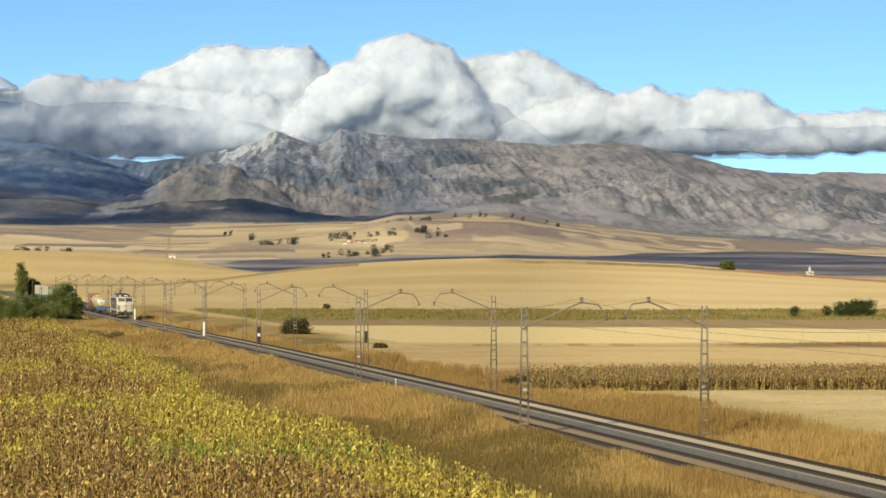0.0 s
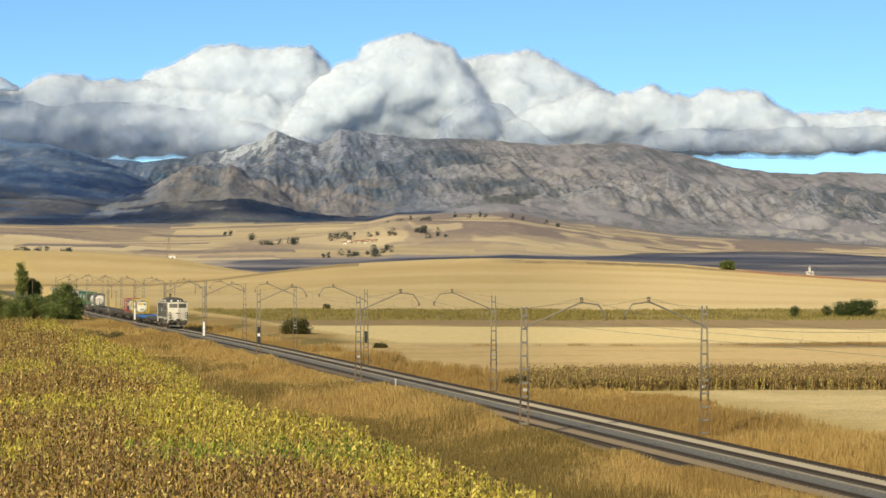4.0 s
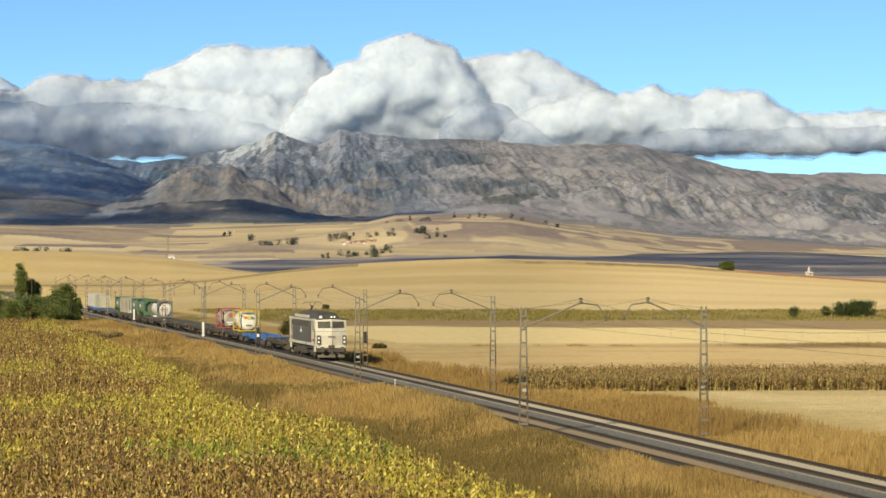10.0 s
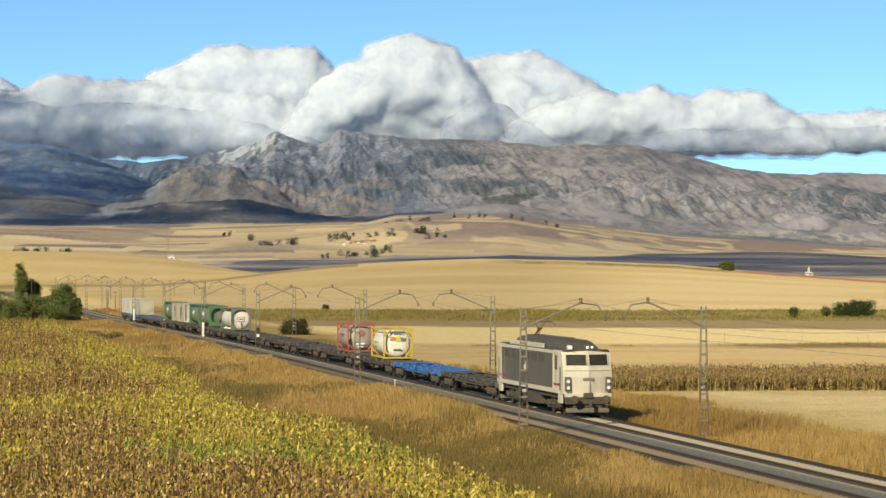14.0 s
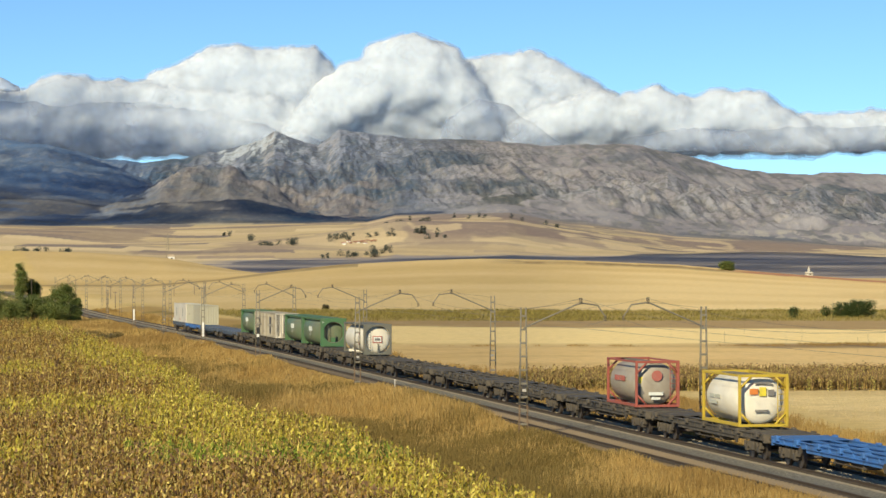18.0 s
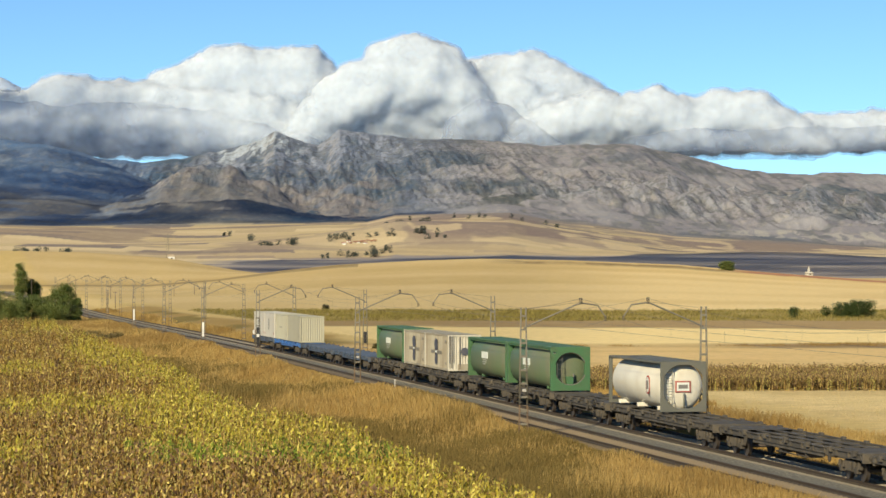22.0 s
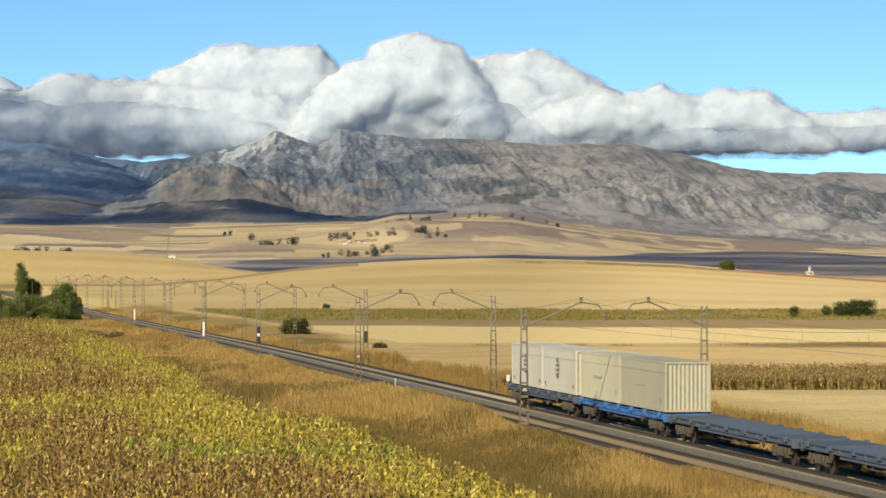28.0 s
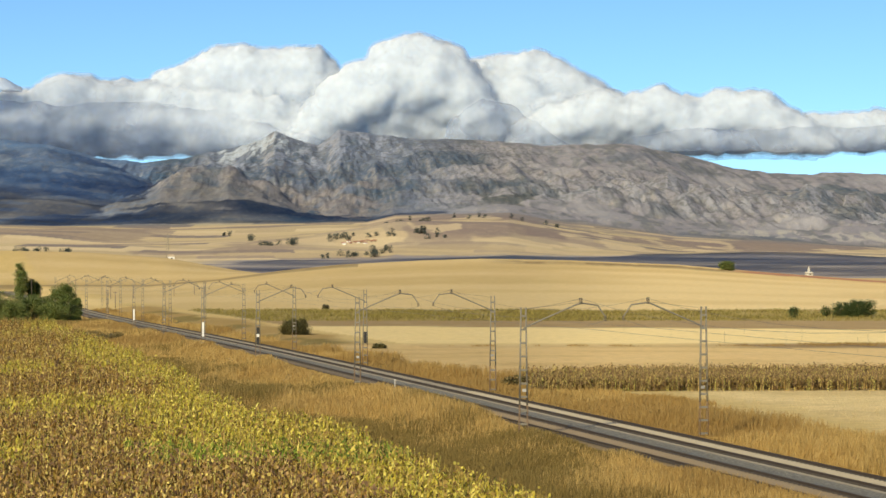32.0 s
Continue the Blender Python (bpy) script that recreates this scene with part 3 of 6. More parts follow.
cloud("low blue-grey sheet standing in for shade under the bank's eastern end", ((280, 1000, (280, 206, 330, 228, 400, 242, 520, 246, 680, 248, 784, 250, 1000, 250), 204, 4650, 30, 33, 0.7, 1.6),), (16, 1), 5.0, SHADE_VEIL, 0.7)
cloud("grey sheet standing in for shade between two cloud towers", ((-10, 230, (-10, 212, 20, 262, 60, 300, 110, 286, 160, 250, 230, 206), 200, 4640, 30, 37, 0.6, 1.2),), (18, 1), 5.0, SHADE_VEIL, 0.7)
cloud("thin grey wisp of cloud under the bank", ((430, 660, (430, 194, 520, 205, 600, 204, 660, 194), 189, 4830, 25, 7, 0.6),), (8, 0), 4.5, MIST, 0.15)
cloud("small dark scrap of cloud", ((-940, -750, (-940, 330, -784, 338, -750, 320), 306, 4700, 30, 8, 0.6),), (8, -1), 4.5, THIN, 0.6)
# unseen clouds overhead and beyond the picture's edge, placed to cast the shade below
cloud("broad broken cumulus cloud over the western hills", ((-1390, -930, (-1390, 640, -1100, 690, -930, 630), 561, 3150, 330, 9, 1.6), (-1400, -1180, (-1400, 700, -1270, 740, -1180, 690), 622, 2850, 200, 19, 1.6)), (6, 0), 9.0, LIGHT)
# added out of view only to dim the bank's left end
cloud("unseen high broken cloud added to shade the bank's left end", ((-1790, -1340, (-1790, 1215, -1500, 1235, -1340, 1205), 1116, 3778, 260, 14, 1.6),), (4, 0), 10.0, WISP)
cloud("broad broken cumulus cloud over the foothills", ((-1442, -499, (-1442, 750, -900, 780, -499, 740), 680, 2640, 150, 10, 1.5),), (6, 0), 9.0, LIGHT)


def layer(x0, x1, slant, y0, y1, seed):
    """Rows of billows side by side, at one height; the near end is at x0, the far end drawn in by the slant."""
    rows = []
    for d in np.arange(y0, y1, 58.0):
        k = 4790 / d
        rows.append(((x0 + slant * (d - y0)) * k, x1 * k, (-9000, 345 * k, 0, 352 * k, 9000, 345 * k), 319 * k, d, 45, seed + int(d), 2.0))
    return rows


cloud("long cumulus cloud over the plain", layer(-150, 300, 0.3, 1570, 1700, 11), (6, 0), 8.0, LIGHT)
cloud("broad cumulus cloud over the plain", layer(-420, 620, 0, 1050, 1560, 12) + layer(90, 600, 0.25, 1500, 2000, 13), (6, 0), 9.0, LIGHT)


# ---------------------------------------------------------------- railway
STEEL = worn("rail_steel", (0.06, 0.042, 0.028), (0.045, 0.028, 0.018), 2, 0.7, 0.1)
STAIN_SHADE = worn("stain_shade_ballast", (0.062, 0.046, 0.030), (0.11, 0.083, 0.052), 1.5, 0.9, 0, 0.6, None, 0.05)
BALLAST = worn("ballast", (0.42, 0.36, 0.255), (0.29, 0.23, 0.15), 1.5, 0.95, 0, 0.7, None, 0.06)
SLEEPER = worn("sleeper_concrete", (0.42, 0.36, 0.26), (0.3, 0.24, 0.16), 2, 0.9)
OLDSLEEPER = worn("sleeper_stained", (0.25, 0.19, 0.12), (0.17, 0.125, 0.075), 2, 0.9)
CONCRETE = worn("concrete", (0.42, 0.40, 0.36), (0.25, 0.2, 0.15), 2, 0.9)
GALV = worn("galvanised_steel", (0.23, 0.205, 0.155), (0.16, 0.13, 0.085), 3, 0.65, 0.2)
RUST = worn("rusty_steel", (0.20, 0.13, 0.075), (0.12, 0.075, 0.045), 3, 0.85, 0.1)
DARKIRON = worn("dark_iron", (0.10, 0.085, 0.065), (0.16, 0.10, 0.06), 3, 0.6, 0.4)
COPPER = worn("wire_copper", (0.16, 0.12, 0.09), (0.10, 0.08, 0.06), 3, 0.5, 0.6)
WHITEBAND = worn("white_enamel", (0.78, 0.77, 0.72), (0.5, 0.45, 0.38), 4, 0.5)
BLACKBAND = worn("black_enamel", (0.025, 0.025, 0.025), (0.06, 0.05, 0.04), 4, 0.5)
LAT_FAR, LAT_NEAR, S_END = 39.36, 35.2, -1150


def strip(name, lat_z, s0, s1, step_m, mat, parent=None, label=""):
    """A profile of (lat, height over the rail) drawn along the line."""
    ss = np.arange(s0, s1 + 0.1, step_m)
    n = len(lat_z)
    v = [at(s, lat, z + float(rail_z(s)))[:] for s in ss for lat, z in lat_z]
    f = [(i * n + j, i * n + j + 1, (i + 1) * n + j + 1, (i + 1) * n + j) for i in range(len(ss) - 1) for j in range(n - 1)]
    return pydata(name, v, f, mat, parent, label)


GRIT = worn("grey_stones", (0.15, 0.138, 0.11), (0.46, 0.43, 0.36), 7, 0.9, 0, 0.75, None, 0.06)
OLDBED = worn("weathered_ballast", (0.22, 0.165, 0.10), (0.15, 0.11, 0.065), 1.2, 0.95, 0, 0.7, None, 0.06)
tagged(strip("ballast_bed", [(33.85, -0.9), (33.95, -0.5), (34.06, -0.16), (36.6, -0.12), (37.25, -0.28)], S_END, -10, 10, OLDBED), "brown weathered stone ballast under the nearer track", "ballast", kind="structure")
tagged(strip("ballast_strip", [(36.35, -0.14), (36.5, -0.095), (37.3, -0.17), (37.8, -0.128), (37.9, -0.16)], S_END, -10, 10, GRIT), "grey speckled fresh stone ballast between the tracks", "ballast", kind="structure")
tagged(strip("ballast_bed", [(37.25, -0.28), (37.7, -0.14), (40.5, -0.13), (41.0, -0.3), (41.6, -0.85)], S_END, -10, 10, BALLAST), "pale grey stone ballast under the farther track", "ballast", kind="structure")
for lat in (LAT_FAR, LAT_NEAR):
    line = thing("railway_track", Matrix.Identity(4), "rusty steel rails on concrete sleepers in pale ballast", "track", "double track line")
    line["kind"] = "structure"
    for side in (-0.87, 0.87):
        c = lat + side
        prof = [(c - 0.09, -0.22), (c - 0.08, -0.17), (c - 0.02, -0.15), (c - 0.04, -0.04), (c - 0.038, 0), (c + 0.038, 0), (c + 0.04, -0.04), (c + 0.02, -0.15), (c + 0.08, -0.17), (c + 0.09, -0.22)]
        strip("rail", prof, S_END, -10, 10, STEEL, line)
        # dark strip: oil stain with the rail's side shadow painted in
        strip("stain_shade_strip", [(c - 0.31, -0.14), (c - 0.28, -0.105), (c - 0.1, -0.10), (c + 0.1, -0.10), (c + 0.28, -0.105), (c + 0.31, -0.14)], S_END, -10, 10, STAIN_SHADE, line, "oil-stained brown ballast along the rail, darkened for the rail's shade")
    # concrete sleepers: those close by one by one, the rest joined
    bm = bmesh.new()
    box(bm, -0.12, 0.12, -1.12, 1.12, -0.1, 0.0, 0.02)
    me = bpy.data.meshes.new("sleeper")
    bm.to_mesh(me)
    bm.free()
    me.materials.append(SLEEPER if lat == LAT_FAR else OLDSLEEPER)
    for s in np.arange(-190, -85, 0.6):
        ob = new("sleeper", me)
        ob.parent = line
        ob.matrix_basis = Matrix.Translation(at(s, lat, float(rail_z(s)) - 0.108)) @ pose(0, 0, 0, 0, 0, 90 + math.degrees(TH) - 180)


# ---------------------------------------------------------------- catenary masts and wires
def lattice_mast(s, lat, side, bands="", tall=6.5):
    """side: +1 if its arm reaches away from the viewer."""
    z0 = float(rail_z(s)) - 0.75
    m = Matrix.Translation(at(s, lat, 0)) @ pose(0, 0, 0, 0, 0, math.degrees(TH) + (0 if side > 0 else 180))
    ob = thing("catenary_mast", m, "grey lattice steel catenary mast with cantilever arm over the track", "catenary mast", "catenary masts")
    w0, w1 = 0.24, 0.13
    for sx in (-1, 1):
        for sy in (-1, 1):
            k = (1.3 - z0) / (tall - z0)
            q = (sx * (w0 + (w1 - w0) * k), sy * (0.13 - 0.04 * k), 1.3)
            rod("lower_leg", (sx * w0, sy * 0.13, z0), q, 0.024, RUST, ob, "rusty brown foot of the mast", n=4)
            rod("leg", q, (sx * w1, sy * 0.09, tall), 0.028, GALV, ob, n=4)
    z = z0 + 0.4
    while z < tall - 0.3:
        a = w0 + (w1 - w0) * (z - z0) / (tall - z0)
        boxed("batten", (-a, a, -0.11, 0.11, z, z + 0.11), GALV, ob)
        z = z + 0.72
    boxed("foundation", (-0.42, 0.42, -0.4, 0.4, z0 - 0.5, z0 + 0.15), CONCRETE, ob, "weathered concrete footing", 0.03)
    arm = part("arm", cyl(cyl(cyl(cyl(bmesh.new(), (0, 0, 5.4), (3.0, 0, 6.68), 0.045, n=8), (2.97, 0, 6.67), (3.27, 0, 6.72), 0.045, n=8), (3.25, 0, 6.72), (4.1, 0, 6.6), 0.042, n=8), (4.08, 0, 6.61), (4.52, 0, 5.98), 0.038, n=8), GALV, ob, "bent tube cantilever arm")
    rod("stay", (0, 0, tall - 0.1), (3.1, 0, 6.76), 0.007, DARKIRON, ob, n=5)
    bm = bmesh.new()
    for i in range(4):
        cyl(bm, (3.15, 0, 6.72 + i * 0.075), (3.15, 0, 6.77 + i * 0.075), 0.095, n=10)
    part("insulator", bm, DARKIRON, ob, "dark ribbed insulator")
    bm = bmesh.new()
    for i in range(3):
        cyl(bm, (4.52, 0, 5.76 + i * 0.09), (4.52, 0, 5.82 + i * 0.09), 0.075, n=10)
    part("insulator", bm, DARKIRON, ob, "dark ribbed insulator")
    rod("steady_arm", (4.52, 0, 5.78), (3.2, 0, 5.4), 0.012, GALV, ob, n=5)
    if bands:
        zz = 0.95 if bands == "w" else 1.4
        for c, tall_c in {"w": (("w", 1.55),), "bwb": (("b", 0.7), ("w", 0.28), ("b", 0.62)), "b": (("b", 1.1),)}[bands]:
            boxed("band", (-0.11, 0.11, -0.15, 0.15, zz, zz + tall_c), WHITEBAND if c == "w" else BLACKBAND, ob, "white painted band" if c == "w" else "black painted band")
            zz += tall_c
    else:
        boxed("plate", (-0.11, 0.11, -0.2, -0.17, z0 + 2.9, z0 + 3.06), CONCRETE, ob, "small pale enamel plate")
    return ob


MASTS = [-30, -81, -141, -195.3, -252.5, -300.5, -347, -394, -447, -500, -553, -606]
for i, s in enumerate(MASTS):
    lattice_mast(s, 32.3, 1, {-300.5: "w", -394: "w", -252.5: "bwb"}.get(s, ""))
    lattice_mast(s - 1.5, 42.75, -1, {-252.5: "b"}.get(s, ""))
for lat, off in ((35.45, 0), (39.55, -1.5)):
    ob = thing("overhead_wires", Matrix.Identity(4), "thin dark contact and messenger wires over the track", "overhead wire", "overhead line")
    sup = [m + off for m in MASTS]
    for name, zs, sag, r in (("messenger_wire", 6.95, 1.0, 0.007), ("contact_wire", 5.35, 0.05, 0.007)):
        pts = []
        for a, b in zip(sup[:-1], sup[1:]):
            for k in range(8):
                u = k / 8
                s = a + (b - a) * u
                pts.append(at(s, lat + (0.2 if name[0] == "c" else 0), zs - sag * 4 * u * (1 - u) + float(rail_z(s)) + 0.15))
        v, f = [], []
        for p in pts:
            n = len(v)
            v += [(p.x - r, p.y, p.z - r), (p.x + r, p.y, p.z - r), (p.x, p.y, p.z + r)]
            if n:
                f += [(n - 3 + j, n - 3 + (j + 1) % 3, n + (j + 1) % 3, n + j) for j in range(3)]
        pydata(name, v, f, COPPER, ob)
    bm = bmesh.new()
    for a, b in zip(sup[1:6], sup[2:7]):
        for k in range(1, 7):
            u = k / 7
            s = a + (b - a) * u
            p = at(s, lat + 0.1, 5.36 + float(rail_z(s)) + 0.1)
            cyl(bm, p, p + Vector((0, 0, 1.5 - 4 * u * (1 - u))), 0.004, n=3)
    part("droppers", bm, COPPER, ob)["kind"] = "stuff"
# a marker post beside the near track
post = thing("marker_post", Matrix.Translation(at(-183.7, 33.0, -0.3)), "short white concrete marker post beside the track", "marker post")
boxed("post", (-0.05, 0.05, -0.05, 0.05, 0, 1.15), CONCRETE, post, "", 0.02)
boxed("cap", (-0.06, 0.06, -0.06, 0.06, 1.15, 1.2), WHITEBAND, post, "weathered white cap", 0.01)

# ---------------------------------------------------------------- train
TRAIN = []
CACHE = {}


def cached(name, key, make, mat, parent, m=None, label="", smooth=False):
    """A part whose mesh is shared by all that are alike."""
    k = (name, key, mat.name)
    if k not in CACHE:
        bm = make()
        for f in bm.faces:
            f.smooth = smooth
        CACHE[k] = bpy.data.meshes.new(name)
        bm.to_mesh(CACHE[k])
        bm.free()
        CACHE[k].materials.append(mat)
    ob = new(name, CACHE[k])
    ob.parent = parent
    if m is not None:
        ob.matrix_basis = m
    if label:
        ob["label"] = label
    return ob


def vehicle(name, front, back, label, category, group="freight train"):
    ob = thing(name, Matrix.Identity(4), label, category, group)
    TRAIN.append((ob, front, back))
    return ob


FRAME = worn("wagon_frame_brown", (0.07, 0.061, 0.05), (0.16, 0.13, 0.09), 1.5, 0.75, 0, 0.8)
SLATE = worn("wagon_frame_slate", (0.07, 0.10, 0.15), (0.13, 0.11, 0.09), 1.2, 0.7, 0, 0.7)
DECKBLUE = worn("deck_blue", (0.10, 0.135, 0.20), (0.15, 0.14, 0.13), 0.9, 0.75, 0, 0.8)
BLUE = worn("wagon_frame_blue", (0.05, 0.165, 0.45), (0.07, 0.09, 0.13), 1.4, 0.6, 0, 0.6)
BOGIE = worn("bogie_grime", (0.065, 0.055, 0.043), (0.13, 0.10, 0.065), 3, 0.8, 0.1, 0.8)
PLOUGH = worn("plough_dust", (0.16, 0.135, 0.10), (0.09, 0.075, 0.055), 2, 0.8)
WHEEL = worn("wheel_steel", (0.12, 0.10, 0.085), (0.07, 0.05, 0.04), 3, 0.55, 0.6)
GREY = worn("loco_grey", (0.098, 0.092, 0.073), (0.155, 0.13, 0.095), 0.7, 0.55, 0, 0.55, (1, 1, 0.3))
WHITE = worn("loco_white", (0.58, 0.535, 0.42), (0.36, 0.30, 0.21), 1.0, 0.5, 0, 0.5, (1, 1, 0.3))
ROOF = worn("loco_roof", (0.075, 0.066, 0.052), (0.13, 0.11, 0.08), 1.4, 0.7, 0, 0.7)
GLASSY = worn("dark_glass", (0.08, 0.075, 0.058), (0.11, 0.10, 0.075), 2, 0.3)
PANTO = worn("pantograph_red", (0.13, 0.07, 0.05), (0.08, 0.055, 0.045), 4, 0.6)
LAMP, lt_, lb_ = nodes("lit_lamp")
lb_.inputs["Emission Color"].default_value = (1, 0.93, 0.75, 1)
lb_.inputs["Emission Strength"].default_value = 1.4
REDLAMP, _, lb2 = nodes("tail_lamp")
lb2.inputs["Base Color"].default_value = (0.8, 0.75, 0.68, 1)
PINK = worn("faded_pink", (0.52, 0.36, 0.29), (0.6, 0.52, 0.42), 3, 0.5)
STRIPE = worn("red_stripe", (0.35, 0.04, 0.05), (0.2, 0.05, 0.05), 3, 0.5)


def wheelset(parent, x, gauge=0.87, r=0.46):
    ax = cached("axle", "a", lambda: cyl(bmesh.new(), (0, -1.05, 0), (0, 1.05, 0), 0.08, n=10), WHEEL, parent, pose(x, 0, r), "", True)
    def disc():
        bm = bmesh.new()
        cyl(bm, (0, -0.065, 0), (0, 0.065, 0), r, n=28)
        cyl(bm, (0, 0.05, 0), (0, 0.085, 0), r + 0.03, n=28)
        cyl(bm, (0, -0.11, 0), (0, 0.1, 0), 0.14, n=14)
        return bm
    for sd in (-1, 1):
        cached("wheel", r, disc, WHEEL, parent, pose(x, sd * gauge, r, 0, 0, 0 if sd < 0 else 180), "worn steel wheel")
    return ax


def bogie(parent, x, base=1.8, r=0.46):
    def side():
        bm = bmesh.new()
        h = base / 2
        box(bm, -h - 0.38, h + 0.38, -0.06, 0.06, 0.50, 0.66, 0.02)
        box(bm, -0.5, 0.5, -0.07, 0.07, 0.36, 0.84, 0.04)
        for sx in (-1, 1):
            box(bm, sx * h - 0.16, sx * h + 0.16, -0.14, 0.08, 0.33, 0.62, 0.03)
            for d in (-0.24, 0.24):
                cyl(bm, (sx * h + d, -0.06, 0.52), (sx * h + d, -0.06, 0.80), 0.085, n=10)
        for d in (-0.22, 0, 0.22):
            cyl(bm, (d, -0.1, 0.42), (d, -0.1, 0.8), 0.09, n=10)
        return bm
    bg = cached("bogie", base, lambda: box(box(bmesh.new(), -0.35, 0.35, -1.0, 1.0, 0.55, 0.85, 0.03), -0.15, 0.15, -0.3, 0.3, 0.85, 1.0), BOGIE, parent, pose(x, 0, 0), "grimy steel bogie")
    for sd in (-1, 1):
        cached("side_frame", base, side, BOGIE, bg, pose(0, sd * 1.12, 0, 0, 0, 0 if sd < 0 else 180))
    for sx in (-1, 1):
        wheelset(bg, sx * base / 2, r=r)
    return bg


def buffers(parent, L, mat, z=1.03):
    def one():
        bm = bmesh.new()
        cyl(bm, (-0.1, 0, 0), (0.3, 0, 0), 0.13, n=12)
        cyl(bm, (0.2, 0, 0), (0.5, 0, 0), 0.09, n=12)
        cyl(bm, (0.5, 0, 0), (0.55, 0, 0), 0.24, n=20)
        return bm
    for sx in (-1, 1):
        for sy in (-0.95, 0.95):
            cached("buffer", "b", one, BOGIE, parent, pose(sx * (L - 0.55), sy, z, 0, 0, 0 if sx > 0 else 180))
        cached("coupling", "c", lambda: box(box(bmesh.new(), 0, 0.55, -0.05, 0.05, 0.85, 1.0, 0.02), 0.45, 0.6, -0.09, 0.09, 0.6, 1.02, 0.03), BOGIE, parent, pose(sx * (L - 0.5), 0, 0, 0, 0, 0 if sx > 0 else 180))


def wagon(front, back, mat, label, joints=0):
    w = vehicle("flat_wagon", front, back, label, "wagon", "container wagons")
    L = (front - back) / 2
    F = L - 0.62
    def centre():
        bm = bmesh.new()
        box(bm, -F, F, -0.05, 0.05, 0.88, 1.20)
        box(bm, -F, F, -0.13, 0.13, 1.18, 1.215)
        box(bm, -F + 4, F - 4, -0.10, 0.10, 0.70, 0.89)
        return bm
    for sy in (-0.42, 0.42):
        cached("centre_beam", L, centre, mat, w, pose(0, sy, 0))
    def sill():
        bm = bmesh.new()
        box(bm, -F, F, -0.05, 0.03, 0.98, 1.20)
        box(bm, -F, F, -0.13, 0.05, 1.18, 1.22)
        box(bm, -F, F, -0.11, 0.05, 0.94, 0.98)
        box(bm, -F * 0.5, F * 0.5, -0.04, 0.03, 0.78, 0.98)
        n = int(2 * F / 1.5)
        for i in range(n + 1):
            x = -F + 0.2 + (2 * F - 0.4) * i / n
            box(bm, x - 0.04, x + 0.04, -0.12, 0.0, 0.96, 1.2)
        for k in range(-3, 4):
            box(bm, k * F / 3.3 - 0.18, k * F / 3.3 + 0.18, -0.2, -0.02, 1.06, 1.30, 0.02)
        return bm
    for sd in (-1, 1):
        cached("side_sill", L, sill, mat, w, pose(0, sd * 1.24, 0, 0, 0, 0 if sd < 0 else 180))
    n = max(4, int(F / 1.2))
    for i in range(n + 1):
        x = -F + 0.12 + (2 * F - 0.24) * i / n
        cached("cross_member", "x", lambda: box(bmesh.new(), -0.10, 0.10, -1.25, 1.25, 0.96, 1.19), mat, w, pose(x, 0, 0))
    for sx in (-1, 1):
        cached("end_beam", "e", lambda: box(box(bmesh.new(), -0.08, 0.08, -1.33, 1.33, 0.82, 1.24, 0.02), -0.3, 0.02, -0.5, 0.5, 0.86, 1.16), mat, w, pose(sx * F, 0, 0, 0, 0, 0 if sx > 0 else 180))
        cached("deck_plate", "d", lambda: box(bmesh.new(), -1.5, 1.5, -1.24, 1.24, 1.222, 1.235), mat, w, pose(sx * (F - 1.7), 0, 0), "chequered steel end deck")
        bogie(w, sx * (L - 2.55))
        cached("brake_wheel", "h", lambda: cyl(bmesh.new(), (0, -0.02, 0), (0, 0.02, 0), 0.2, n=16), BOGIE, w, pose(sx * (L - 4.6), -1.34, 0.82))
    if mat is SLATE:
        cached("deck", L, lambda: box(bmesh.new(), -F + 3.3, F - 3.3, -1.22, 1.22, 1.222, 1.236), DECKBLUE, w, None, "flat dull blue steel deck")
    if joints:
        bogie(w, 0.0)
    def gear():
        bm = bmesh.new()
        cyl(bm, (-0.9, -0.55, 0.68), (0.7, -0.55, 0.68), 0.19, n=14)
        box(bm, 0.9, 1.5, -0.8, -0.3, 0.5, 0.86, 0.03)
        cyl(bm, (-2.4, 0, 0.6), (2.4, 0, 0.6), 0.03, n=6)
        for x in (-1.6, 1.9):
            box(bm, x - 0.05, x + 0.05, -1.2, -0.4, 0.55, 0.95)
        cyl(bm, (-2.2, -1.18, 0.60), (2.2, -1.18, 0.60), 0.03, n=6)
        return bm
    cached("brake_gear", "g", gear, BOGIE, w, pose(0.4 if joints == 0 else 4.5, 0, 0))
    buffers(w, L, mat)
    return w


EDGES = [-31.0, -50.7, -70.3, -90.2, -110.0, -130.0, -150.0, -170.8, -191.3, -204.5, -231.0, -254.9, -269.9, -290.4, -311.0, -330.1, -348.9]
KIND = "FBFFFFFFFFFFSSBS"
for i, (a, b) in enumerate(zip(EDGES[:-1], EDGES[1:])):
    mat, words = {"F": (FRAME, "grimy brown steel flat wagon for containers"), "B": (BLUE, "bright blue steel flat wagon for containers"),
                  "S": (SLATE, "dull slate blue steel flat wagon for containers")}[KIND[i]]
    w = wagon(a, b, mat, words, 1 if a - b > 23 else 0)
tail = boxed("tail_sign", (-9.95, -9.9, -1.16, -0.92, 1.35, 1.75), WHITEBAND, w, "white reflective tail sign", 0.01)

# containers: the load floor lies 1.32 m over the rail
FL = 1.32
RED = worn("red_frame", (0.34, 0.085, 0.06), (0.24, 0.12, 0.085), 2, 0.55, 0, 0.5)
YELLOW = worn("yellow_frame", (0.52, 0.37, 0.035), (0.34, 0.25, 0.07), 2, 0.5, 0, 0.4)
STEELTANK = worn("brushed_steel_shell", (0.40, 0.355, 0.28), (0.27, 0.21, 0.15), 1.2, 0.45, 0.1, 0.6)
